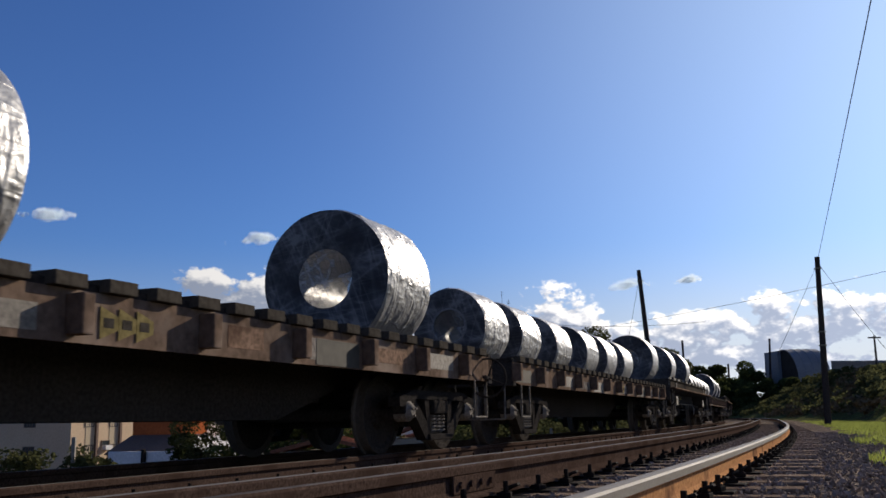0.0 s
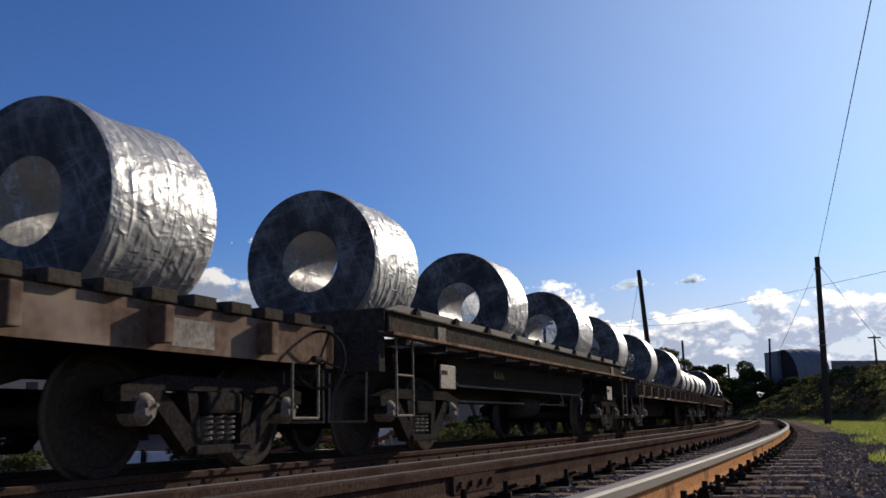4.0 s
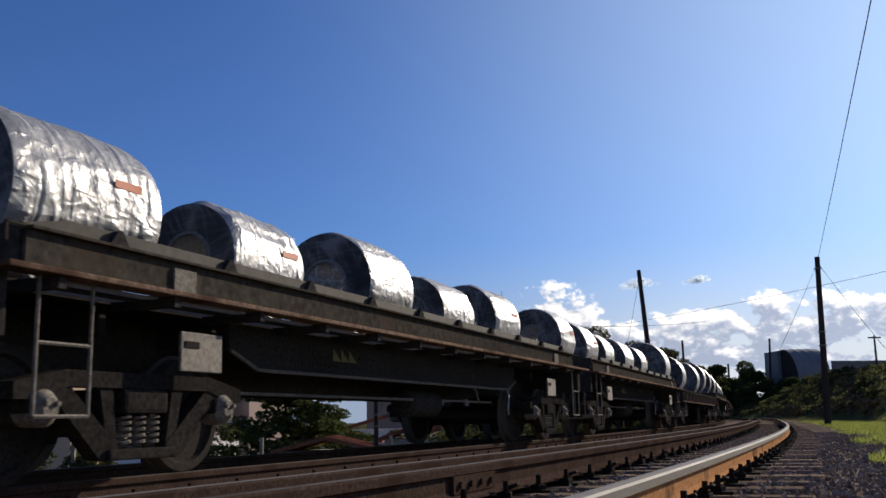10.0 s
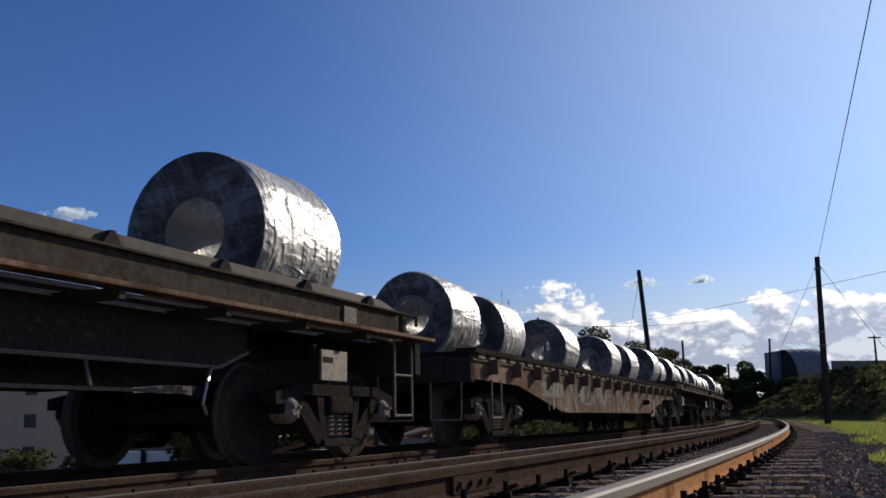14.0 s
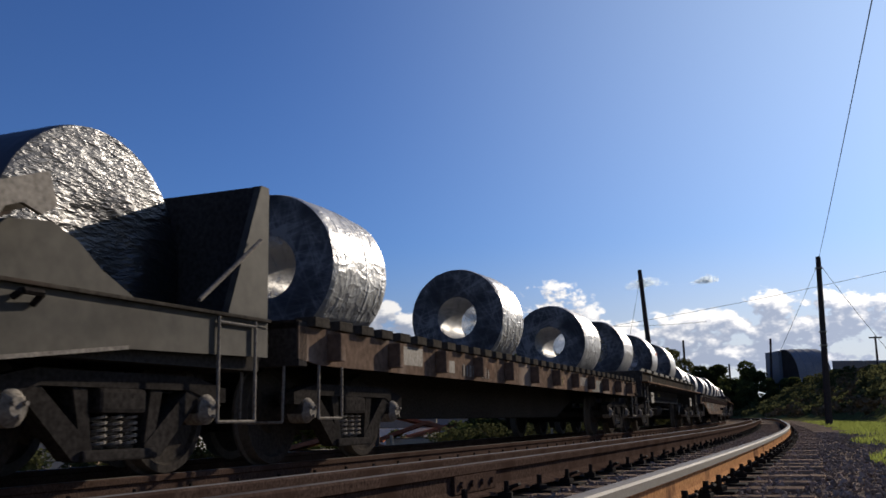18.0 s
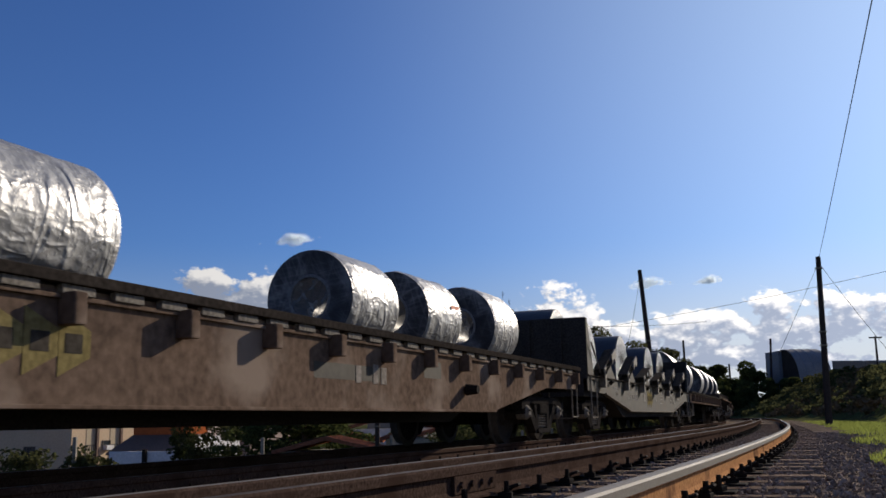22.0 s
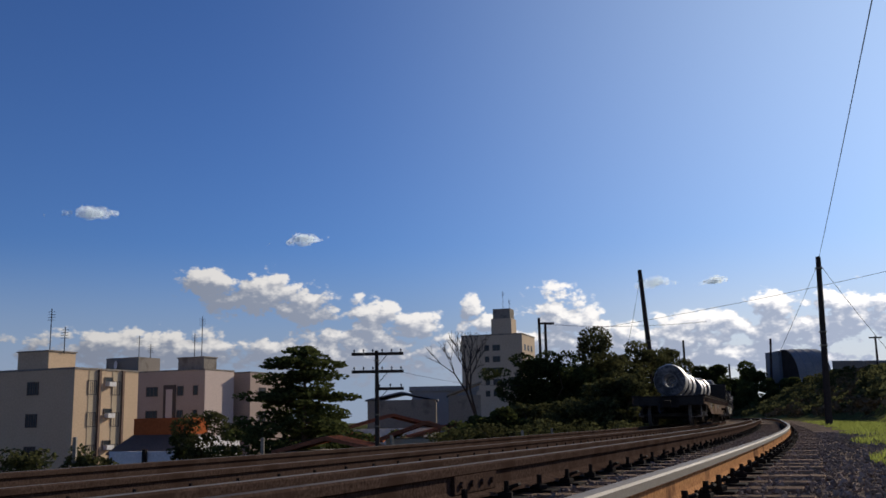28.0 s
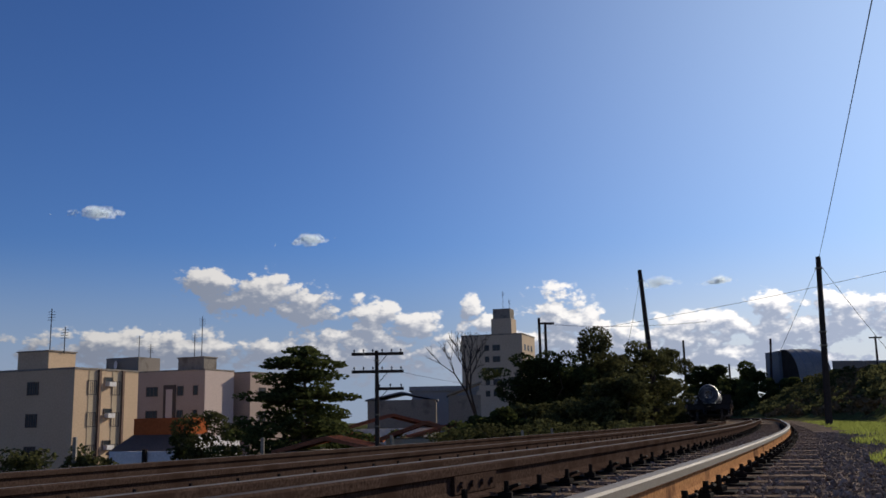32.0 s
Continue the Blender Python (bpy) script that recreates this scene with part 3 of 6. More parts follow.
def rail(parent, place, n, top, s0, s1, polished, label, web=None):
    steps = np.concatenate([np.arange(s0, -6, 6.0), np.arange(max(s0, -6), 40, 0.5), np.arange(40, s1, 2.0)])
    outline = rail_outline(top)
    m = len(outline)
    vs = [place(s, n + a, b) for s in steps for a, b in outline]
    fs = [(i * m + k, i * m + (k + 1) % m, (i + 1) * m + (k + 1) % m, (i + 1) * m + k) for i in range(len(steps) - 1) for k in range(m)]
    me = bpy.data.meshes.new("rail")
    me.from_pydata([tuple(v) for v in vs], [], fs)
    me.materials.append(web or M_RAIL)
    me.materials.append(polished)
    worn = range(5, 11) if web else (7, 8)
    for f in me.polygons:
        k = f.index % m
        f.material_index = 1 if k in worn else 0
        f.use_smooth = False
    me.update()
    ob = new("rail", me)
    ob.parent = parent
    ob["label"] = label
    return ob


near_track = thing("near_track", "mixed-gauge track with three rails on worn wooden sleepers", "railway track", kind="structure")
train_track = thing("train_track", "broad-gauge track under the train, rusty rails on sleepers", "railway track", kind="structure")
rail(near_track, on_near, 0.0, NEAR_Z, -60, 300, M_HEAD, "rusty rail brightened to a sunlit orange, with a shiny worn top", M_RAILA)
rail(near_track, on_near, -1.024, NEAR_Z + 0.022, -60, 300, M_DULLHEAD, "rusty rail with a dull top")
rail(near_track, on_near, -1.595, NEAR_Z + 0.006, -60, 300, M_FARHEAD, "rusty rail with a worn brown top")
for n in (-0.835, 0.835):
    rail(train_track, on_train, n, RAIL_Z, -150, 300, M_FARHEAD, "rusty rail with a worn brown top")



# ---- plants ----
def leaf_cloud(name, centres, count, size, mat, parent, seed, flat=0.55, label=""):
    """Many small folded leaves scattered through a set of clumps: (x, y, z, rx, ry, rz)."""
    r = np.random.RandomState(seed)
    cs = np.array(centres, float)
    weight = cs[:, 3] * cs[:, 4] * cs[:, 5]
    pick = r.choice(len(cs), count, p=weight / weight.sum())
    d = r.normal(size=(count, 3))
    d /= np.linalg.norm(d, axis=1)[:, None]
    rad = r.uniform(0.45, 1.08, count) ** 0.6
    p = cs[pick, :3] + d * cs[pick, 3:] * rad[:, None]
    a = r.normal(size=(count, 3))
    a[:, 2] *= flat
    a /= np.linalg.norm(a, axis=1)[:, None]
    b = np.cross(a, r.normal(size=(count, 3)))
    b /= np.linalg.norm(b, axis=1)[:, None]
    s = size * r.uniform(0.6, 1.4, count)[:, None]
    v = np.empty((count, 4, 3))
    v[:, 0], v[:, 2] = p - a * s, p + a * s
    v[:, 1], v[:, 3] = p + b * s * 0.55 + np.array([0, 0, 0.12]) * s, p - b * s * 0.55
    me = bpy.data.meshes.new(name)
    me.from_pydata(v.reshape(-1, 3).tolist(), [], np.arange(count * 4).reshape(-1, 4).tolist())
    me.materials.append(mat)
    ob = new(name, me)
    ob.parent = parent
    if label:
        ob["label"] = label
    return ob


def limbs(bm, base, tips, r0, rng):
    for tip in tips:
        last, rad = Vector(base), r0
        for k in range(1, 5):
            q = Vector(base).lerp(Vector(tip), k / 4) + Vector((rng.uniform(-1, 1), rng.uniform(-1, 1), rng.uniform(-0.5, 1))) * (Vector(tip) - Vector(base)).length * 0.06
            rod(bm, last, q, rad, 7, rad * 0.68, caps=False)
            last, rad = q, rad * 0.68


def broad_tree(x, y, z, height, spread_, seed, leaves=2600, size=0.22, mat=None, label="dense dark green broadleaf tree beside the railway", trunk=0.22, low=0.15):
    rng = random.Random(seed)
    t = thing("tree", label, "tree", "trees beside the railway", at=Matrix.Translation((x, y, z)))
    tips, clumps = [], []
    for k in range(34):
        a = rng.uniform(0, 6.28)
        rr = spread_ * (rng.uniform(0.0, 0.82) ** 0.7)
        h = height * rng.uniform(low + 0.05, 0.9) * (1 - 0.25 * (rr / spread_) ** 2)
        tips.append((rr * math.cos(a), rr * math.sin(a), h))
        w = spread_ * rng.uniform(0.18, 0.38)
        clumps.append((rr * math.cos(a), rr * math.sin(a), h, w, w, w * rng.uniform(0.5, 0.8)))
    bm = bmesh.new()
    fork = (rng.uniform(-0.2, 0.2), rng.uniform(-0.2, 0.2), height * (low + 0.1))
    rod(bm, (0, 0, -0.3), fork, trunk, 10, trunk * 0.7, caps=False)
    limbs(bm, fork, tips[:10], trunk * 0.5, rng)
    part("trunk", bm, M_BARK, t, "grey-brown trunk and limbs")
    leaf_cloud("crown", clumps, leaves, size, mat or M_LEAF, t, seed, label="ragged leafy crown")
    return t


def layered_tree(x, y, z, height, spread_, seed):
    """Tiered crown of flat leafy layers."""
    rng = random.Random(seed)
    t = thing("layered_tree", "dark green tree with flat tiers of leaves", "tree", at=Matrix.Translation((x, y, z)))
    clumps, tips = [], []
    tiers = 9
    for k in range(tiers):
        u = k / (tiers - 1)
        h = height * (0.36 + 0.61 * u)
        reach = spread_ * (1.0 - 0.72 * u ** 1.3)
        n = 12 if u < 0.9 else 5
        for i in range(n):
            a = i * 6.28 / n + k * 0.7 + rng.uniform(-0.25, 0.25)
            rr = reach * rng.uniform(0.15, 1.08)
            p = (rr * math.cos(a), rr * math.sin(a), h + rng.uniform(-0.5, 0.5) * height * 0.085 + 0.04 * rr)
            clumps.append((*p, spread_ * rng.uniform(0.14, 0.32), spread_ * rng.uniform(0.14, 0.32), rng.uniform(0.10, 0.30) + 0.10 * (1 - u)))
            if i % 2 == 0:
                tips.append(p)
    bm = bmesh.new()
    rod(bm, (0, 0, -0.3), (0.1, 0, height * 0.97), 0.26, 10, 0.05, caps=False)
    for p in tips:
        rod(bm, (0, 0, p[2] - 0.4), p, 0.06, 6, 0.02, caps=False)
    part("trunk", bm, M_BARK, t, "straight trunk with level limbs")
    leaf_cloud("crown", clumps, 15000, 0.15, M_LEAF, t, seed, 0.25, "flat tiers of leaves")
    return t


def bare_tree(x, y, z, height, lean, seed):
    rng = random.Random(seed)
    t = thing("bare_tree", "leafless grey tree with fine branching twigs", "tree", at=Matrix.Translation((x, y, z)))
    bm = bmesh.new()

    def grow(p, d, length, rad, depth):
        q = p + d * length
        rod(bm, p, q, rad, 6 if depth > 2 else 4, rad * 0.7, caps=False)
        if depth == 0:
            return
        for k in range(2 if depth > 4 else 3):
            e = (d + Vector((rng.uniform(-1, 1), rng.uniform(-1, 1), rng.uniform(-0.25, 0.75))) * 0.62).normalized()
            grow(q, e, length * rng.uniform(0.62, 0.82), rad * 0.62, depth - 1)

    grow(Vector((0, 0, -0.4)), Vector((lean, 0, 1)).normalized(), height * 0.36, 0.27, 5)
    part("branches", bm, M_DARKBARK, t, "bare dark branches")
    return t


# ---- poles and wires ----
def pole(name, base, top, r, label, group="poles along the line"):
    p = thing(name, label, "pole", group, at=Matrix.Translation(base))
    bm = bmesh.new()
    d = Vector(top) - Vector(base)
    rod(bm, (0, 0, -0.6), d, r * 1.25, 12, r * 0.85)
    part("shaft", bm, M_POLE, p)
    for k in (0.93, 0.55, 0.47):
        bm = bmesh.new()
        c = d * k
        rod(bm, c - Vector((0, 0, 0.03)), c + Vector((0, 0, 0.03)), r * 1.35, 12)
        part("band", bm, M_PALE, p, "pale metal band")
    return p, d


def wire(name, pts, r=0.012, sag=0.0, label="thin dark overhead wire"):
    bm = bmesh.new()
    a, b = Vector(pts[0]), Vector(pts[1])
    side = (b - a).cross(Vector((0, 0, 1))).normalized()
    rings = []
    for i in range(17):
        u = i / 16
        q = a.lerp(b, u) - Vector((0, 0, 4 * sag * u * (1 - u)))
        rings.append([bm.verts.new(q + side * r * math.cos(k) + side.cross((b - a).normalized()) * r * math.sin(k)) for k in (0, 1.257, 2.513, 3.77, 5.027)])
    for m, n in zip(rings[:-1], rings[1:]):
        for k in range(5):
            bm.faces.new((m[k], m[(k + 1) % 5], n[(k + 1) % 5], n[k]))
    ob = new(name, mesh_of(name, bm, M_WIRE))
    return tagged(ob, label, "wire", "overhead wires")


pole("leaning_pole", (15.93, 73.3, -0.3), (15.13, 73.4, 11.9), 0.185, "tall dark wooden pole leaning beside the far track")
pole("line_pole", (16.39, 41.91, 0.1), (16.55, 41.84, 7.47), 0.125, "tall dark wooden pole with pale bands in the grass")
pole("far_pole", (42.1, 169.8, -0.8), (42.0, 169.8, 14.0), 0.22, "distant slim pole behind the trees")
pole("far_pole", (53.3, 159.8, -0.3), (54.1, 159.9, 13.2), 0.19, "distant slim pole beside the vaulted roof")
pole("far_pole", (49.4, 168.4, -0.2), (49.4, 168.4, 9.6), 0.19, "distant slim pole behind dark trees")
pole("far_pole", (9.85, 99.5, -4.8), (9.75, 99.52, 11.1), 0.16, "distant pole rising above the trees")
p, d = pole("far_pole", (10.4, 99.46, -4.8), (10.37, 99.46, 10.6), 0.16, "distant pole with a short crossarm above the trees")
bm = bmesh.new()
box(bm, -0.5, 0.9, -0.08, 0.08, 15.2, 15.4)
part("crossarm", bm, M_POLE, p, "short dark crossarm")

# telegraph pole with three crossarms
p, d = pole("telegraph_pole", (-3.24, 44.88, -2.6), (-3.24, 44.88, 3.95), 0.10, "dark telegraph pole with three crossarms and insulators")
for z, x0, x1 in ((6.40, -1.17, 1.25), (5.58, -1.17, 1.25), (4.78, 0.0, 1.25)):
    bm = bmesh.new()
    box(bm, x0, x1, -0.06, 0.06, z - 0.07, z + 0.07, 0.01)
    arm = part("crossarm", bm, M_POLE, p, "dark timber crossarm")
    n = 6 if x0 < 0 else 3
    for i in range(n):
        x = x0 + 0.12 + i * (x1 - x0 - 0.24) / (n - 1)
        bm = bmesh.new()
        lathe(bm, [(z + 0.07, 0.02), (z + 0.13, 0.02), (z + 0.14, 0.045), (z + 0.19, 0.04), (z + 0.22, 0.02), (z + 0.24, 0.0)], "z", 10)
        bm.transform(Matrix.Translation((x, 0, 0)))
        part("insulator", bm, M_GLASS, arm, "small dark insulator", True)
    bm = bmesh.new()
    rod(bm, (0.05, 0, z - 0.55), (0.48, 0, z - 0.06), 0.018, 6)
    part("brace", bm, M_IRON, p, "thin diagonal brace")

# T-shaped pole on the bank
p, d = pole("crossarm_pole", (43.0, 96.1, 4.6), (43.0, 96.1, 8.26), 0.10, "small pole with a crossarm above the bank")
bm = bmesh.new()
box(bm, -0.64, 0.64, -0.06, 0.06, 3.4, 3.54)
part("crossarm", bm, M_POLE, p, "short crossarm")

wire("overhead_wire", ((16.55, 41.84, 7.3), (6.55, 13.49, 6.89)), 0.010, 0.05)
wire("guy_wire", ((16.55, 41.84, 7.2), (19.6, 41.0, 2.2)), 0.010, 0.1, "thin guy wire with a small weight")
wire("guy_wire", ((16.5, 41.9, 7.1), (14.6, 42.3, 3.2)), 0.008, 0.05, "thin dark guy wire of a pole")
wire("guy_wire", ((15.15, 73.4, 11.4), (13.6, 74.0, 4.5)), 0.014, 0.2, "thin slack guy wire")
wire("overhead_wire", ((9.4, 66.0, 6.6), (24.0, 46.0, 7.9)), 0.012, 0.2)
wire("overhead_wire", ((10.4, 99.4, 10.4), (27.0, 99.0, 10.3)), 0.02, 0.35)
wire("overhead_wire", ((-2.1, 44.88, 2.95), (5.6, 63.0, 2.9)), 0.008, 0.3)


# ---- buildings ----
HEAD = Matrix.Rotation(radians(90 - 22.5), 4, "Z")


def building_at(name, label, x, y, z, group="buildings below the railway", turn=0.0):
    return thing(name, label, "building", group, at=Matrix.Translation((x, y, z)) @ Matrix.Rotation(radians(turn), 4, "Z") @ HEAD)


def block(parent, name, x0, x1, y0, y1, z0, z1, mat, label="", bevel=0.0):
    bm = bmesh.new()
    box(bm, x0, x1, y0, y1, z0, z1, bevel)
    return part(name, bm, mat, parent, label)


def window(parent, face, u, z, w, h, bars_=3, shutter=None):
    """A window in the face at y = 0 (face 'y') or x = 0 (face 'x'): frame, pane set back, and upright bars."""
    bm = bmesh.new()
    t = 0.07
    loops = []
    for y in (-0.07, 0.0):
        for g in (t, 0.0):
            loops.append([bm.verts.new((u + i * (w / 2 + g), y, z + j * (h / 2 + g))) for i, j in ((-1, -1), (1, -1), (1, 1), (-1, 1))])
    for m, n in ((0, 1), (2, 3), (0, 2), (1, 3)):
        for k in range(4):
            bm.faces.new((loops[m][k], loops[m][(k + 1) % 4], loops[n][(k + 1) % 4], loops[n][k]))
    rot = Matrix.Identity(4) if face == "y" else Matrix(((0, 1, 0, 0), (1, 0, 0, 0), (0, 0, 1, 0), (0, 0, 0, 1)))
    bm.transform(rot)
    win = part("window", bm, M_FRAME, parent, "brown framed window")
    for k in range(1, bars_ + 1):
        x = u - w / 2 + w * k / (bars_ + 1)
        bm = bmesh.new()
        box(bm, x - 0.03, x + 0.03, -0.05, -0.01, z - h / 2, z + h / 2)
        bm.transform(rot)
        part("bar", bm, M_FRAME, win)
    bm = bmesh.new()
    box(bm, u - w / 2, u + w / 2, -0.02, -0.004, z - h / 2, z + h / 2)
    bm.transform(rot)
    part("pane", bm, M_GLASS, win, "dark window pane")
    if shutter:
        bm = bmesh.new()
        box(bm, u - w / 2, u - w * 0.1, -0.045, -0.03, z - h / 2, z + h / 2)
        bm.transform(rot)
        part("shutter", bm, shutter, win, "half-closed shutter")
    return win


def antenna(x, y, z, h, label="thin rooftop television aerial"):
    a = thing("aerial", label, "aerial", "rooftop aerials", at=Matrix.Translation((x, y, z)))
    bm = bmesh.new()
    rod(bm, (0, 0, -0.1), (0, 0, h), 0.045, 6)
    part("mast", bm, M_IRON, a)
    bm = bmesh.new()
    for k in range(4):
        rod(bm, (-0.35, 0, h - 0.3 - k * 0.25), (0.35, 0, h - 0.3 - k * 0.25), 0.02, 4)
    part("elements", bm, M_IRON, a)
    return a


# beige apartment block
b1 = building_at("apartment_block", "beige three-storey apartment block with brown downpipes and barred windows", -32.77, 84.9, -4.9)
block(b1, "wall", 0, 8.3, 0, 15, 0, 10.78, M_BEIGE, "beige rendered walls")
block(b1, "parapet", -0.06, 8.36, -0.06, 15.06, 10.78, 10.95, M_CONCRETE, "thin concrete parapet")
for x0, x1 in ((1.75, 2.75), (4.75, 5.95)):
    block(b1, "pale_strip", x0, x1, -0.03, -0.001, 0.4, 10.7, M_BEIGE2, "pale vertical strip of render")
for x in (2.88, 5.95):
    block(b1, "pilaster", x, x + 0.26, -0.22, 0.0, 0, 10.85, M_PIPE, "slim brown pilaster")
for z in (9.2, 6.35, 3.5):
    window(b1, "y", 2.2, z, 0.95, 1.15, 3, M_BEIGE2)
    window(b1, "y", 5.25, z, 0.9, 1.15, 2, M_BEIGE2)
    block(b1, "air_conditioner", 3.85, 4.75, -0.5, -0.03, z + 0.15, z + 0.55, M_WHITEWALL, "white air conditioner box")
    window(b1, "y", 4.3, z + 0.75, 0.9, 0.35, 0)
    window(b1, "x", 4.75, z, 1.2, 1.05, 3)
    window(b1, "x", 11.0, z, 1.2, 1.05, 3)
block(b1, "water_tank", 0.6, 3.9, 3.7, 7.4, 10.95, 12.55, M_BEIGE, "boxy rooftop water tank room")
block(b1, "tank_lid", 0.5, 4.0, 3.6, 7.5, 12.55, 12.66, M_CONCRETE, "concrete lid")
antenna(-36.2, 87.6, 7.6, 4.0)
antenna(-35.2, 88.4, 7.6, 2.4)

# pinkish apartment block behind it
b2 = building_at("apartment_block", "pinkish apartment block with rooftop tanks and a dark stair window", -27.24, 108.64, -4.9)
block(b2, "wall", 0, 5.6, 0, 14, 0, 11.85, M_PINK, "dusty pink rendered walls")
# thin slab in the lighter pink: sunlight on this face, done by colour
block(b2, "gable_wall", 0.02, 5.58, -0.04, -0.002, 0, 11.8, M_PINKLIT, "windowless pink wall, paler in colour as if sunlit")
block(b2, "parapet", -0.06, 5.66, -0.08, 14.06, 11.85, 12.0, M_CONCRETE, "thin concrete parapet")
for z in (9.6, 6.9, 4.1):
    window(b2, "x", 7.3, z, 1.5, 0.95, 2)
    window(b2, "x", 3.3, z, 0.7, 0.95, 1)
    window(b2, "x", 1.2, z, 0.5, 0.95, 0)
block(b2, "stair_window", -0.12, -0.002, 3.9, 5.6, 6.0, 10.3, M_FRAME, "dark brown stair window surround")
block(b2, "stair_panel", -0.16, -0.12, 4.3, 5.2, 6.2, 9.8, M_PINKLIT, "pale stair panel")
block(b2, "water_tank", 1.0, 3.4, 0.9, 4.5, 12.0, 13.35, M_CONCRETE, "stained concrete rooftop tank")
block(b2, "tank_lid", 0.9, 3.5, 0.8, 4.6, 13.35, 13.48, M_CONCRETE, "dark tank lid")
b3 = building_at("apartment_block", "pinkish apartment wing beyond the pale gable", -23.3, 114.6, -4.9)
block(b3, "wall", 0, 9.0, 0.0, 8.0, 0, 11.75, M_PINK, "dusty pink rendered walls")
block(b3, "parapet", -0.06, 9.06, -0.06, 8.06, 11.75, 11.9, M_CONCRETE, "thin concrete parapet")
for z in (9.4, 6.6):
    window(b3, "y", 2.6, z, 1.3, 1.2, 2)
    window(b3, "y", 6.0, z, 1.3, 1.2, 2)
b4 = building_at("apartment_block", "grey apartment block with a rooftop tank and dish", -39.5, 116.5, -4.9)
block(b4, "wall", 0, 9.0, -5.0, 9.0, 0, 12.0, M_PINK, "grey-pink walls")
block(b4, "water_tank", 1.5, 5.5, -1.5, 3.5, 12.0, 14.1, M_CONCRETE, "concrete rooftop tank")
bm = bmesh.new()
lathe(bm, [(0, 0.0), (0.05, 0.3), (0.16, 0.55), (0.12, 0.55), (0.02, 0.3), (-0.03, 0.0)], "x", 20)
bm.transform(Matrix.Translation((1.2, 1.6, 13.2)) @ Matrix.Rotation(radians(150), 4, "Z"))
part("satellite_dish", bm, M_WHITEWALL, b4, "white satellite dish", True)
for x, y, h in ((-37.6, 117.5, 3.2), (-36.4, 118.2, 2.2), (-28.5, 112.0, 5.6), (-29.3, 111.8, 3.6)):
    antenna(x, y, 8.4 if x > -32 else 9.2, h - 0.6)

# low house with orange parapet
h1 = building_at("low_house", "low white house with an orange parapet and lean-to roof", -21.0, 79.4, -4.9)
block(h1, "wall", 0, 7.0, 0, 5.5, 0, 4.7, M_WHITEWALL, "white painted walls")
block(h1, "orange_parapet", -0.06, 3.2, 0.6, 5.7, 4.95, 6.30, M_AWNING, "orange painted parapet")
bm = bmesh.new()
prism(bm, [(-3.2, 3.55), (-3.2, 3.42), (0.0, 4.80), (0.0, 4.95)], -0.8, 5.8)
part("lean_to_roof", bm, M_PIPE, h1, "brown lean-to roof")
window(h1, "x", 2.1, 3.6, 1.9, 1.5, 1)
h2 = building_at("garden_wall", "white painted garden wall with a dark gate post", -20.9, 74.0, -4.9)
block(h2, "wall", 0, 0.25, -1.2, 6.0, 0, 3.75, M_WHITEWALL, "white painted wall")
block(h2, "gate_post", -0.3, -0.05, 2.3, 2.6, 0, 3.9, M_IRON, "dark gate post")
for k, (x, y, z, l, w, rise) in enumerate(((-8.7, 50.5, -0.75, 5.0, 4.2, 0.55), (-3.4, 53.5, -0.25, 4.4, 4.5, 0.75), (-11.0, 62.5, -0.5, 6.5, 5.0, 0.7), (-2.6, 66.0, -0.45, 7.0, 5.5, 0.8), (-7.5, 72.0, 0.2, 7.0, 6.0, 0.9))):
    hs = thing("tiled_house", "small house with a terracotta tiled roof", "house", "houses below the railway", at=Matrix.Translation((x, y, z)) @ Matrix.Rotation(radians(k * 3.0 - 4), 4, "Z"))
    bm = bmesh.new()
    box(bm, 0, l, 0, w, -4.5, 0.0)
    part("wall", bm, M_BEIGE2 if k % 2 else M_WHITEWALL, hs, "painted walls")
    bm = bmesh.new()
    prism(bm, [(-0.35, -0.12), (l / 2, rise), (l + 0.35, -0.12), (l + 0.35, 0.02), (l / 2, rise + 0.14), (-0.35, 0.02)], -0.35, w + 0.35)
    bm.transform(Matrix.Translation((0, 0, 0.0)))
    roof = part("roof", bm, M_BRICKRED, hs, "terracotta tiled roof")
    bm = bmesh.new()
    for i in range(int(w / 0.3)):
        yy = -0.3 + i * 0.3
        for e in (0, 1):
            a, b = ((-0.35, 0.03), (l / 2, rise + 0.15)) if e == 0 else ((l / 2, rise + 0.15), (l + 0.35, 0.03))
            rod(bm, (a[0], yy, a[1]), (b[0], yy, b[1]), 0.07, 6)
    tiles = part("tiling", bm, M_BRICKRED, roof)
    tiles["kind"] = "stuff"

# dull warehouses farther back
wh = thing("warehouse", "low dark warehouse with a blue-grey roof", "building", "buildings below the railway", at=Matrix.Translation((-5.4, 149.9, -5.0)))
block(wh, "wall", 0, 10.0, 0, 20, 0, 10.4, M_SLATE, "dark walls")
block(wh, "roof", -0.4, 10.4, -0.4, 20.4, 10.4, 11.1, M_SLATE, "blue-grey roof edge")
wh2 = thing("warehouse", "low grey building with a pale wall", "building", "buildings below the railway", at=Matrix.Translation((-10.5, 128.0, -5.0)))
block(wh2, "wall", 0, 9.0, 0, 12, 0, 8.6, M_CONCRETE, "grey walls")
bm = bmesh.new()
prism(bm, [(-0.3, 8.5), (4.5, 9.5), (9.3, 8.5), (9.3, 8.7), (4.5, 9.7), (-0.3, 8.7)], -0.3, 12.3)
part("roof", bm, M_SLATE, wh2, "low pitched sheet roof")
wh3 = thing("warehouse", "pale grey gabled building behind the bare tree", "building", "buildings below the railway", at=Matrix.Translation((0.2, 126.0, -5.0)))
block(wh3, "wall", 0, 4.2, 0, 9, 0, 9.0, M_CONCRETE, "pale grey walls")
bm = bmesh.new()
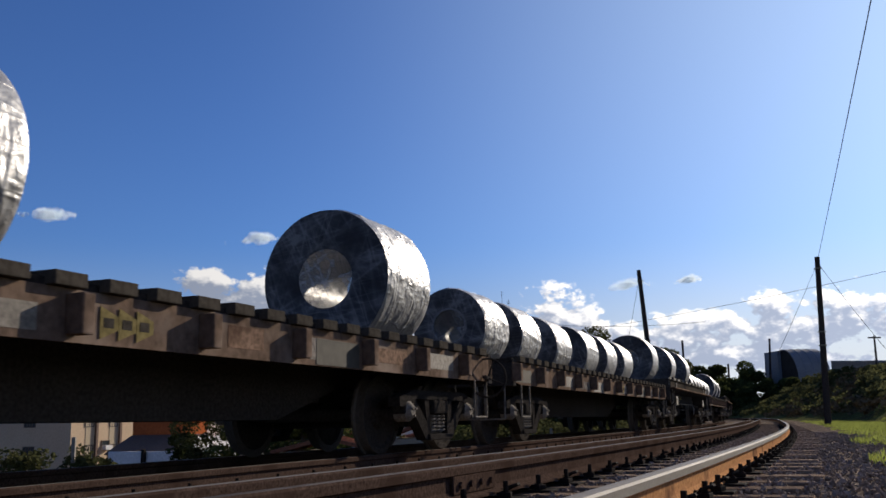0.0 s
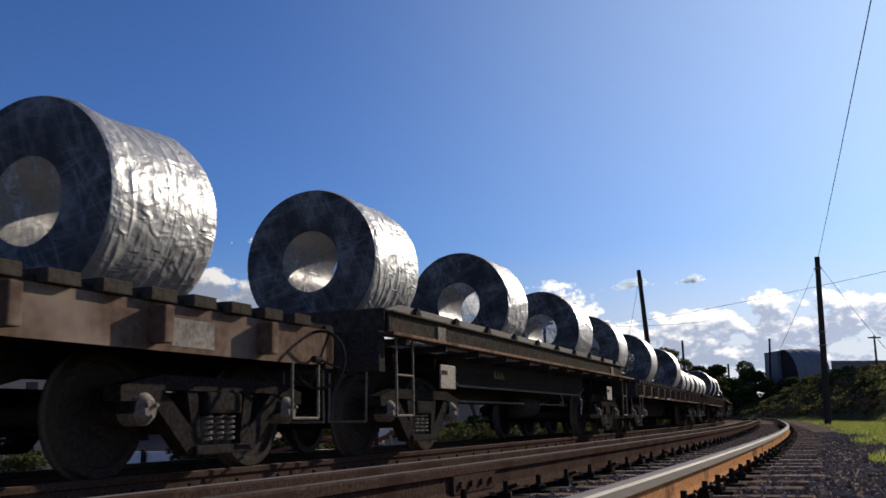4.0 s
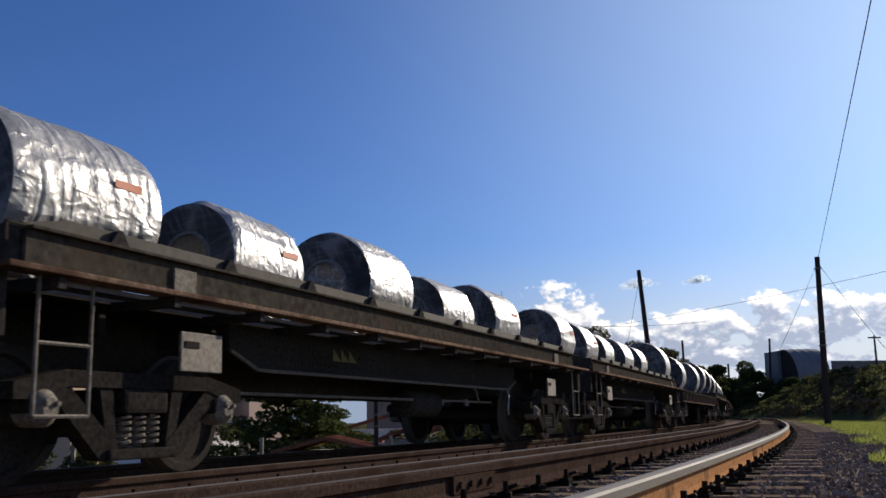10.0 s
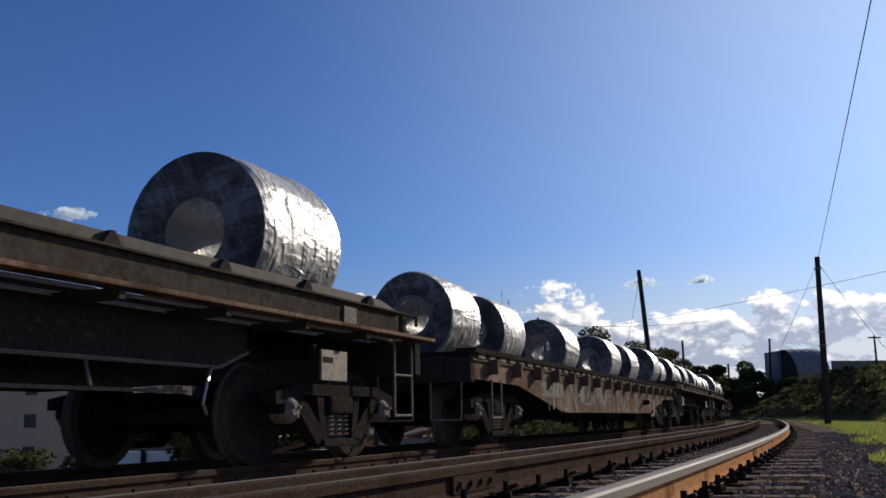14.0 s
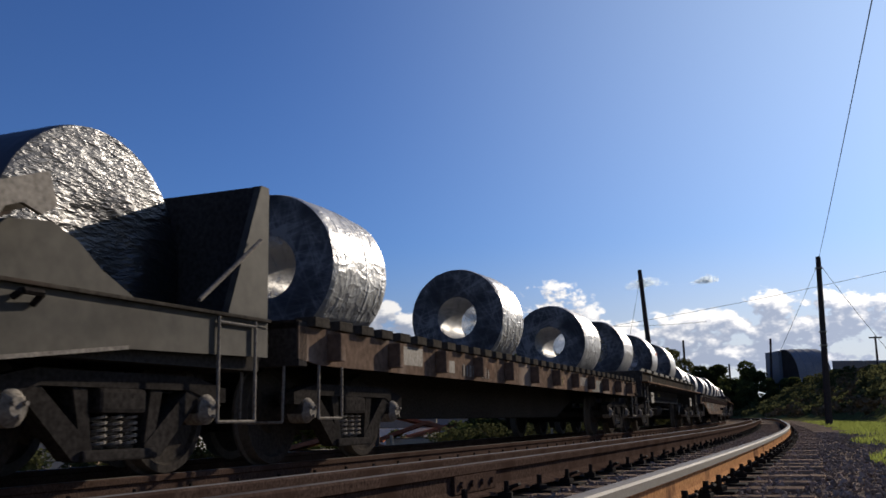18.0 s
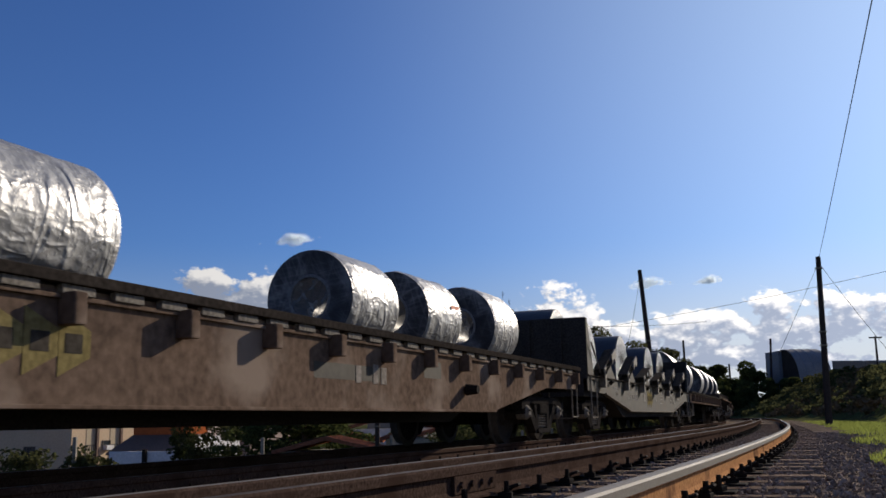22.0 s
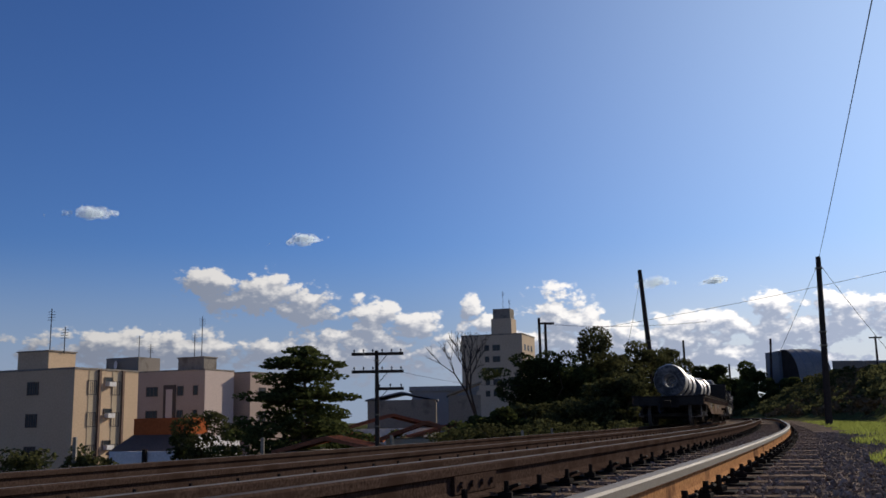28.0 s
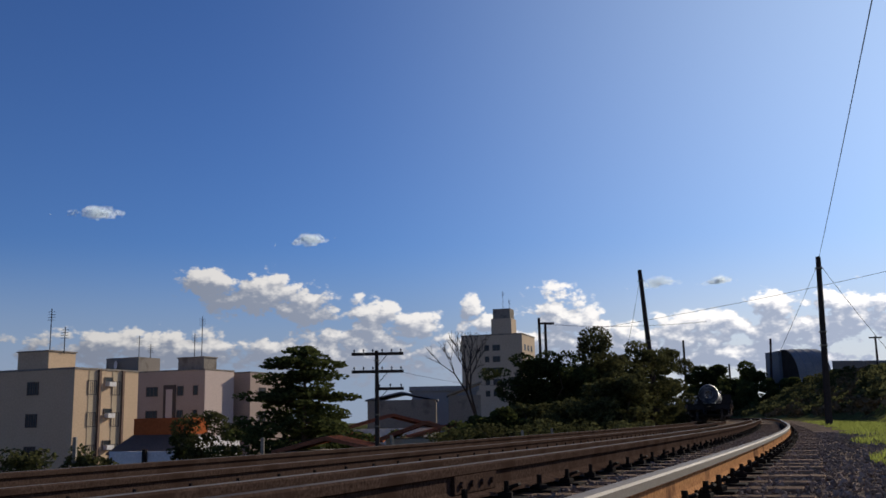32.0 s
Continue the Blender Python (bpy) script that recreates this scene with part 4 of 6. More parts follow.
prism(bm, [(-0.2, 8.9), (4.4, 10.6), (4.4, 10.8), (-0.2, 9.1)], -0.2, 9.2)
part("roof", bm, M_CONCRETE, wh3, "sloping roof")

# tall tower block
tb = thing("tower_block", "tall beige tower block with a rooftop tank tower", "building", "buildings below the railway", at=Matrix.Translation((18.76, 236.0, -6.0)) @ Matrix.Rotation(radians(90 - 18), 4, "Z"))
block(tb, "wall", 0, 14.0, 0, 15.6, 0, 27.6, M_TOWER, "beige rendered walls")
block(tb, "parapet", -0.1, 14.1, -0.1, 15.7, 27.6, 27.9, M_CONCRETE, "concrete parapet")
block(tb, "tank_tower", 1.0, 6.0, 2.8, 8.0, 27.9, 31.8, M_TOWER, "rooftop stair tower")
block(tb, "water_tank", 1.4, 5.6, 3.2, 7.6, 31.8, 34.3, M_CONCRETE, "rooftop water tank")
for z in (24.5, 21.7, 18.9, 16.1, 13.3):
    window(tb, "x", 6.6, z, 1.8, 1.3, 1)
    window(tb, "x", 9.0, z, 1.0, 1.3, 1)
    for u in (3.0, 6.5, 10.0):
        window(tb, "y", u, z, 1.5, 1.4, 1)
antenna(14.6, 240.0, 28.3, 4.5)
antenna(16.2, 240.5, 28.3, 2.5)

# vaulted roof building at the end of the straight
vb = thing("vaulted_building", "dark building with a grey barrel-vaulted roof", "building", at=Matrix.Translation((55.5, 158.6, -0.8)) @ Matrix.Rotation(radians(-84), 4, "Z") @ Matrix.Diagonal((1.5, 1.5, 1.5, 1)))
bm = bmesh.new()
arc = [(3.6 * math.cos(a), 4.45 + 3.6 * math.sin(a)) for a in (math.pi * i / 20 for i in range(21))]
inner = [(0.97 * x, 4.45 + (z - 4.45) * 0.97) for x, z in arc]
prism(bm, arc + inner[::-1], 0, 3.6)
part("vault", bm, M_VAULT, vb, "grey sheet-metal barrel vault", True)
bm = bmesh.new()
prism(bm, [(-3.45, 0)] + [(x * 0.96, z - 0.1) for x, z in reversed(arc)] + [(3.45, 0)], 0.15, 0.3)
part("end_wall", bm, M_WAGON, vb, "dark end wall")
for x in (-3.6, 3.4):
    block(vb, "side_wall", x, x + 0.2, 0.1, 3.6, 0, 4.45, M_SLATE, "dark blue-grey side wall")
for y in (0.9, 1.8, 2.7):
    bm = bmesh.new()
    prism(bm, [(x * 1.012, 4.45 + (z - 4.45) * 1.012) for x, z in arc] + arc[::-1], y - 0.04, y + 0.04)
    part("vault_rib", bm, M_SLATE, vb, "raised seam of the vault")
block(vb, "facade_wall", -4.0, -0.6, -0.22, 0.12, 0, 7.95, M_SLATE, "tall dark flat facade")
block(vb, "side_tower", -5.0, -3.7, 0.2, 1.6, 0, 6.9, M_CONCRETE, "small grey side tower")

# road on top of the bank, with a parapet
rd = thing("road_parapet", "long grey concrete parapet of a road on the bank", "parapet", kind="structure")
ra, rb = Vector((57.4, 143.0, 8.3)), Vector((36.0, 72.4, 4.35))
panels = 20
rd_step = (rb - ra) / panels
bm = bmesh.new()
box(bm, 0, rd_step.length - 0.03, -0.15, 0.15, -1.15, 0.0, 0.01)
panel = mesh_of("parapet_panel", bm, M_CONCRETE)
bm = bmesh.new()
box(bm, 0, rd_step.length - 0.03, -0.20, 0.20, 0.0, 0.12, 0.01)
coping = mesh_of("coping", bm, M_SLATE)
tilt = rd_step.to_track_quat("X", "Z").to_matrix().to_4x4()
for k in range(panels):
    one = part("parapet_panel", panel, None, rd, "grey concrete panel", at=Matrix.Translation(ra + rd_step * k) @ tilt)
    part("coping", coping, None, one, "dark coping")

# ---- trees ----
layered_tree(-8.8, 59.4, -4.9, 10.1, 4.4, 11)
for k, (x, y, z, h, sp, mat, n) in enumerate((
        (5.3, 62.5, -1.6, 7.9, 3.0, 0, 3800), (7.0, 63.5, -1.2, 7.0, 2.9, 0, 3400), (10.4, 66.0, -0.8, 8.1, 3.3, 1, 4200), (14.0, 71.0, -0.8, 7.5, 3.0, 1, 3600),
        (17.4, 78.1, -0.7, 7.6, 2.8, 1, 3400), (8.8, 58.0, -1.0, 4.2, 2.0, 1, 1600), (5.4, 57.0, -1.4, 3.6, 1.9, 1, 1500), (11.2, 59.5, -0.7, 3.8, 1.7, 1, 1500),
        (2.2, 58.0, -1.8, 3.2, 1.8, 0, 1400), (42.2, 154.6, -0.8, 10.4, 3.8, 0, 4200), (39.4, 152.0, -0.8, 6.6, 2.5, 0, 1400),
        (45.8, 156.0, -0.6, 9.3, 4.2, 0, 2200), (49.8, 162.0, -0.5, 10.5, 4.4, 0, 2400), (43.0, 150.0, -0.6, 6.6, 3.2, 0, 1600), (54.0, 156.0, 0.0, 7.2, 3.4, 0, 1600), (49.5, 147.8, -0.4, 6.9, 3.3, 0, 1500), (52.8, 147.0, 0.0, 6.3, 3.0, 0, 1400), (55.5, 145.8, 0.4, 6.0, 2.8, 0, 1200), (45.3, 145.5, -0.5, 5.7, 2.7, 0, 1200), (3.0, 55.0, -1.4, 2.8, 1.9, 0, 1500), (0.8, 53.0, -1.2, 1.9, 1.5, 0, 900), (10.4, 57.5, -0.8, 4.4, 2.0, 1, 1800),
        (-16.6, 66.0, -4.9, 7.3, 2.3, 1, 1900), (-14.6, 67.0, -4.9, 6.0, 1.9, 0, 1400), (-19.0, 70.0, -4.9, 5.4, 1.6, 0, 1100), (-2.4, 58.0, -4.0, 4.4, 1.6, 1, 1100), (-4.6, 56.0, -4.4, 4.6, 1.5, 1, 1000))):
    broad_tree(x, y, z, h, sp, 40 + k, int(n * 3.6), 0.115 if y < 80 else 0.23, M_LEAF2 if mat else M_LEAF,
               "olive-green bushy tree beside the railway" if mat else "dense dark green broadleaf tree beside the railway", 0.16, 0.05)
bare_tree(5.6, 119.9, -3.0, 13.0, -0.45, 5)

def bank_scrub(name, count, n0, n1, s0, s1, size, mat, seed, label):
    rng = random.Random(seed)
    cl = []
    for k in range(count):
        s, n = rng.uniform(s0, s1), rng.uniform(n0, n1)
        q = on_train(s, n, float(ground_z(np.array([s]), np.array([n]))[0]))
        w = rng.uniform(0.5, 1.2)
        cl.append((q.x, q.y, q.z + w * 0.2, w, w, w * rng.uniform(0.35, 0.6)))
    ob = leaf_cloud(name, cl, count * 90, size, mat, None, seed)
    tagged(ob, label, "scrub", kind="stuff")


bank_scrub("bank_scrub", 420, 10.0, 20.0, 58, 150, 0.20, M_LEAF2, 81, "brownish green scrub covering the bank")
bank_scrub("dry_scrub", 240, 9.5, 18.0, 50, 130, 0.17, M_DRY, 82, "dry brown weeds on the bank")

# hedge and weeds along the edge of the embankment
def bush(x, y, z, w, h, seed, n=700):
    t = thing("bush", "low scruffy green bush at the edge of the embankment", "bush", "bushes along the embankment", at=Matrix.Translation((x, y, z)))
    rng = random.Random(seed)
    cl = [(rng.uniform(-w, w), rng.uniform(-w, w) * 0.6, h * rng.uniform(0.25, 0.7), w * 0.45, w * 0.45, h * 0.35) for _ in range(8)]
    bm = bmesh.new()
    for c in cl:
        rod(bm, (0, 0, -0.1), c[:3], 0.02, 5, 0.008, caps=False)
    part("stems", bm, M_BARK, t)
    leaf_cloud("foliage", cl, n, 0.07, M_LEAF2, t, seed)


for k, (x, y, w, h) in enumerate(((-12.3, 26.5, 0.9, 0.75), (-11.0, 26.8, 0.8, 0.7), (-9.6, 26.2, 0.5, 0.5), (-13.6, 26.9, 0.9, 0.8), (2.4, 47.5, 1.1, 0.9), (4.4, 49.0, 1.2, 1.1), (6.6, 50.0, 1.1, 1.0), (8.4, 50.5, 1.0, 0.9), (9.9, 52.2, 0.9, 0.8), (0.3, 46.0, 1.0, 0.7))):
    bush(x, y, -0.55 if x < 0 else -0.35, w, h, 70 + k)
for x, y, h in ((-10.0, 26.15, 0.9), (-5.6, 29.5, 0.75), (-1.9, 33.0, 0.7), (3.1, 40.5, 0.7), (4.6, 43.0, 0.75)):
    bm = bmesh.new()
    box(bm, -0.05, 0.05, -0.05, 0.05, -0.9, h, 0.008)
    bm.transform(Matrix.Translation((x, y, -0.5)))
    tagged(new("fence_post", mesh_of("fence_post", bm, M_CONCRETE)), "short weathered concrete fence post", "fence post", "fence posts")

# small thin clouds that drift slowly over the valley
def small_cloud(a, b, wide, high, seed):
    """A wisp of many thin rounded puffs; a and b are its places at the start and the end."""
    rng = random.Random(seed)
    c = thing("small_cloud", "small thin white cloud drifting in the blue sky", "cloud", "small drifting clouds")
    clumps = []
    for k in range(34):
        u = rng.gauss(0, 0.55)
        size = high * rng.uniform(0.16, 0.5) * max(0.25, 1 - 0.8 * abs(u))
        clumps.append((u * wide, rng.uniform(-1, 1) * high, size * rng.uniform(0.2, 1.6) + 0.15 * u * high, size * rng.uniform(1.0, 2.2), size * 1.3, size * rng.uniform(0.8, 1.5)))
    puff = leaf_cloud("puff", clumps, 4200, high * 0.04, M_CLOUD, c, seed, 1.0, "torn white cloud flakes")
    puff["kind"] = "stuff"
    turn = Matrix.Rotation(-math.atan2(a[0], a[1]), 4, "Z")
    MOVES.append((c, lambda t: Matrix.Translation(Vector(a).lerp(Vector(b), t / 32)) @ turn))


small_cloud((-586, 1381, 310), (-524, 1406, 317), 46, 19, 1)
small_cloud((-286, 1472, 287), (-211, 1485, 285), 34, 16, 2)
small_cloud((286, 1472, 200), (329, 1464, 201), 46, 13, 3)
small_cloud((374, 1453, 205), (414, 1442, 201), 27, 12, 4)
# ---- bogies, shared by all wagons ----
def wheelset_mesh():
    bm = bmesh.new()
    rod(bm, (0, -1.12, 0), (0, 1.12, 0), 0.075, 14)
    for side in (-1, 1):
        y = side * 0.80
        lathe(bm, [(y - side * 0.07, 0.445), (y - side * 0.045, 0.445), (y - side * 0.03, 0.422), (y + side * 0.065, 0.415), (y + side * 0.065, 0.36),
                   (y + side * 0.03, 0.34), (y + side * 0.02, 0.16), (y + side * 0.07, 0.14), (y + side * 0.07, 0.0)], "y", 40)
        lathe(bm, [(y - side * 0.07, 0.445), (y - side * 0.07, 0.36), (y - side * 0.02, 0.33), (y - side * 0.02, 0.0)], "y", 40)
    me = mesh_of("wheelset", bm, M_STEEL, True)
    me.materials.append(M_TREAD)
    for f in me.polygons:
        if math.hypot(f.center.x, f.center.z) > 0.40:
            f.material_index = 1
    return me


def bogie_frame_mesh():
    """Two cast side frames with spring windows, the bolster between them."""
    bm = bmesh.new()
    for side in (-1, 1):
        y0, y1 = sorted((side * 1.06, side * 1.20))
        prism(bm, [(-1.12, 0.50), (-1.12, 0.60), (-0.72, 0.68), (0.72, 0.68), (1.12, 0.60), (1.12, 0.50), (0.98, 0.50), (0.70, 0.58), (-0.70, 0.58), (-0.98, 0.50)], y0, y1)
        for e in (-1, 1):
            prism(bm, [(e * 0.86, 0.56), (e * 0.70, 0.60), (e * 0.24, 0.22), (e * 0.24, 0.14), (e * 0.40, 0.14)], y0 + 0.01, y1 - 0.01)
            prism(bm, [(e * 0.42, 0.60), (e * 0.30, 0.60), (e * 0.24, 0.20), (e * 0.32, 0.16)], y0 + 0.015, y1 - 0.015)
            box(bm, e * 0.89 - 0.12, e * 0.89 + 0.12, y0 - 0.01, y1 + 0.01, 0.42, 0.53, 0.02)
        box(bm, -0.34, 0.34, y0 - 0.02, y1 + 0.02, 0.13, 0.20, 0.015)
    box(bm, -0.22, 0.22, -1.22, 1.22, 0.42, 0.58, 0.03)
    rod(bm, (0, 0, 0.56), (0, 0, 0.74), 0.19, 18)
    return mesh_of("bogie_frame", bm, M_BOGIE)


def spring_mesh():
    bm = bmesh.new()
    turns, seg = 5, 60
    last = None
    for i in range(seg + 1):
        a = 2 * math.pi * turns * i / seg
        p = Vector((0.045 * math.cos(a), 0.045 * math.sin(a), 0.21 + 0.20 * i / seg))
        if last is not None:
            rod(bm, last, p, 0.012, 5, caps=False)
        last = p
    return mesh_of("spring", bm, M_PALE, True)


def adapter_mesh():
    """The bearing end with its cap and three bolts."""
    bm = bmesh.new()
    lathe(bm, [(1.06, 0.0), (1.06, 0.11), (1.20, 0.11), (1.23, 0.085), (1.255, 0.06), (1.255, 0.0)], "y", 20)
    for k in range(3):
        a = 2.1 * k + 0.5
        rod(bm, (0.05 * math.cos(a), 1.25, 0.05 * math.sin(a)), (0.05 * math.cos(a), 1.275, 0.05 * math.sin(a)), 0.016, 6)
    return mesh_of("bearing_cap", bm, M_PALE, True)


def brake_mesh():
    bm = bmesh.new()
    for e in (-1, 1):
        box(bm, e * 0.42 - 0.05, e * 0.42 + 0.05, -0.95, 0.95, 0.28, 0.36, 0.01)
        for s in (-1, 1):
            prism(bm, [(e * 0.40, 0.24), (e * 0.47, 0.26), (e * 0.50, 0.46), (e * 0.44, 0.48)], s * 0.80 - 0.05, s * 0.80 + 0.05)
    rod(bm, (-0.45, 0.1, 0.34), (0.45, 0.1, 0.40), 0.022, 6)
    return mesh_of("brake_gear", bm, M_WAGON)


WHEELSET, BOGIE, SPRING, CAP, BRAKE = wheelset_mesh(), bogie_frame_mesh(), spring_mesh(), adapter_mesh(), brake_mesh()
WHEELS = []


def add_bogie(wagon, x, live):
    b = part("bogie_frame", BOGIE, None, wagon, "dark cast bogie frame", at=Matrix.Translation((x, 0, 0)))
    for e in (-0.889, 0.889):
        w = part("wheelset", WHEELSET, None, b, "worn steel wheels on an axle", at=Matrix.Translation((e, 0, 0.42)))
        if live:
            WHEELS.append((w, e))
        for side in (0, 180):
            part("bearing_cap", CAP, None, b, "dusty bearing cap", at=pose(e, 0, 0.45, 0, 0, side))
    for side in (-1, 1):
        for px in (-0.14, 0.0, 0.14):
            part("spring", SPRING, None, b, "pale coil spring", at=Matrix.Translation((px, side * 1.14, 0)))
    part("brake_gear", BRAKE, None, wagon, at=Matrix.Translation((x, 0, 0)))


def coupler(wagon, x, e):
    bm = bmesh.new()
    box(bm, min(x, x + e * 0.45), max(x, x + e * 0.45), -0.08, 0.08, 0.78, 0.94, 0.02)
    prism(bm, [(x + e * 0.42, 0.72), (x + e * 0.62, 0.74), (x + e * 0.66, 0.98), (x + e * 0.42, 1.0)], -0.15, 0.15)
    part("coupler", bm, M_IRON, wagon, "dark knuckle coupler")
    bm = bmesh.new()
    path_rod(bm, [(x, 0.35, 0.85), (x + e * 0.15, 0.36, 0.62), (x + e * 0.4, 0.3, 0.5), (x + e * 0.6, 0.15, 0.62)], 0.025, 8)
    part("brake_hose", bm, M_WIRE, wagon, "black rubber brake hose")


def ladder(wagon, x, w, y, z0, z1, rungs=(0.0,)):
    """A bent-rod step that hangs from the sill."""
    bm = bmesh.new()
    path_rod(bm, [(x, y, z1), (x, y, z0), (x + w, y, z0), (x + w, y, z1)], 0.013, 6)
    for k in rungs:
        rod(bm, (x, y, z0 + k), (x + w, y, z0 + k), 0.012, 6)
    part("step_ladder", bm, M_PALE, wagon, "thin bent-rod step ladder")


def brake_wheel(wagon, x, y, z):
    bm = bmesh.new()
    pts = [(x, y + 0.24 * math.cos(a), z + 0.24 * math.sin(a)) for a in (2 * math.pi * i / 24 for i in range(25))]
    path_rod(bm, pts, 0.014, 6)
    for k in range(4):
        a = math.pi / 2 * k + 0.4
        rod(bm, (x, y, z), (x, y + 0.24 * math.cos(a), z + 0.24 * math.sin(a)), 0.010, 5)
    rod(bm, (x - 0.1, y, z), (x + 0.02, y, z), 0.03, 8)
    part("hand_brake_wheel", bm, M_STEEL, wagon, "steel hand brake wheel")


def bars(bm, x0, y, z0, count, w, h, gap, seed, side=-1):
    """Short strokes in a row, for writing that is not legible."""
    r = random.Random(seed)
    for i in range(count):
        x = x0 + i * (w + gap)
        if r.random() < 0.86:
            a, b = sorted((y, y + side * 0.004))
            box(bm, x, x + w * r.uniform(0.6, 1.0), a, b, z0, z0 + h * r.uniform(0.75, 1.0))


def letters(wagon, text, x, z, size, mat, y=-1.404, name="lettering", label="", fit=0.0):
    cu = bpy.data.curves.new("lettering", "FONT")
    cu.body, cu.size, cu.extrude, cu.resolution_u = text, size, 0.002, 3
    tmp = bpy.data.objects.new("lettering", cu)
    me = bpy.data.meshes.new_from_object(tmp)
    bpy.data.objects.remove(tmp)
    me.materials.clear()
    me.materials.append(mat)
    span = max(v.co.x for v in me.vertices)
    squeeze = fit / span if fit else 1.0
    at = Matrix.Translation((x, y, z)) @ Matrix.Rotation(radians(90), 4, "X") @ Matrix.Diagonal((squeeze, 1, 1, 1))
    me.transform(at)
    ob = new(name, me)
    ob.parent = wagon
    if label:
        ob["label"] = label
    return ob


def logo_arrows(wagon, x, z, h, mat, step=0.28, y=-1.38):
    """Three yellow flag shapes in a row, each with a dark block on it."""
    for k in range(3):
        x0, x1 = x + k * step, x + (k + 0.98) * step
        bm = bmesh.new()
        prism(bm, [(x0, z), (x1, z + h * 0.31), (x1, z + h * 0.72), (x0, z + h)], y - 0.004, y - 0.0005)
        flag = part("painted_mark", bm, mat, wagon, "faded yellow flag-shaped mark")
        bm = bmesh.new()
        box(bm, x0 + step * 0.18, x0 + step * 0.72, y - 0.006, y - 0.0042, z + h * 0.36, z + h * 0.66)
        part("dark_block", bm, M_TRAY, flag, "dark painted block")


def deck_and_beam(wagon, half, hw, deck, mat_deck=None, beam=(0.40, 0.95), drop=0.38):
    bm = bmesh.new()
    box(bm, -half, half, -hw, hw, deck - 0.07, deck)
    part("deck", bm, mat_deck or M_DECK, wagon, "grimy dark deck floor")
    bm = bmesh.new()
    z0 = deck - 0.07
    prism(bm, [(-half, z0), (-half, 0.72), (-half + 2.3, 0.72), (-half + 3.6, drop), (half - 3.6, drop), (half - 2.3, 0.72), (half, 0.72), (half, z0)], -beam[0], beam[0])
    part("centre_sill", bm, M_WAGON, wagon, "dark central underframe beam")
    n = int(half * 2 / 1.25)
    bm = bmesh.new()
    prism(bm, [(-0.03, 0), (-0.03, -0.2), (0.03, -0.2), (0.03, 0)], -hw + 0.06, hw - 0.06)
    bearer = mesh_of("cross_bearer", bm, M_WAGON)
    for i in range(n + 1):
        part("cross_bearer", bearer, None, wagon, at=Matrix.Translation((-half + 0.15 + i * (2 * half - 0.3) / n, 0, z0)))


def sill_sides(wagon, outline, hw, mat, label):
    for s in (-1, 1):
        bm = bmesh.new()
        a, b = sorted((s * hw, s * (hw - 0.02)))
        prism(bm, outline, a, b)
        part("side_sill", bm, mat, wagon, label)


def stake_pockets(wagon, xs, hw, z0, z1, mat):
    """Welded pockets on the sill, and the short floor-bearer ends above them."""
    bm0 = bmesh.new()
    box(bm0, -0.05, 0.05, -0.13, 0.0, 0, z1 - z0, 0.012)
    pocket = mesh_of("stake_pocket", bm0, mat)
    for x in xs:
        for s in (-1, 1):
            part("stake_pocket", pocket, None, wagon, at=Matrix.Translation((x, -hw if s < 0 else hw, z0)) @ Matrix.Rotation(0 if s < 0 else math.pi, 4, "Z"))


def deck_teeth(wagon, half, hw, z, mat, step=0.44):
    """Pale blocks in a row under the dark overhanging edge of the deck."""
    bm0 = bmesh.new()
    box(bm0, -0.135, 0.135, -0.045, 0.0, 0, 0.055, 0.006)
    tooth = mesh_of("rub_block", bm0, mat)
    for i in range(int((2 * half - 0.3) / step)):
        x = -half + 0.3 + i * step
        for s in (-1, 1):
            part("rub_block", tooth, None, wagon, at=Matrix.Translation((x, -hw if s < 0 else hw, z)) @ Matrix.Rotation(0 if s < 0 else math.pi, 4, "Z"))
    for s in (-1, 1):
        bm = bmesh.new()
        a, b = sorted((s * (hw - 0.20), s * (hw + 0.07)))
        box(bm, -half, half, a, b, z + 0.056, z + 0.125, 0.008)
        part("deck_edge", bm, M_DECK, wagon, "dark overhanging deck edge")


def end_sill(wagon, half, hw, z0, z1, mat):
    for e in (-1, 1):
        bm = bmesh.new()
        a, b = sorted((e * half, e * (half - 0.14)))
        box(bm, a, b, -hw, hw, z0, z1, 0.01)
        for y in (-0.9, 0.9):
            x0, x1 = sorted((e * half, e * (half + 0.05)))
            box(bm, x0, x1, y - 0.12, y + 0.12, z0 + 0.05, z1 - 0.04)
        part("end_sill", bm, mat, wagon, "dark end sill")
        path = bmesh.new()
        y = -hw + 0.12
        path_rod(path, [(e * (half + 0.03), y, z0), (e * (half + 0.05), y, 0.35), (e * (half + 0.05), y + 0.4, 0.35), (e * (half + 0.03), y + 0.4, z0)], 0.013, 6)
        part("end_step", path, M_PALE, wagon, "thin bent-rod step")


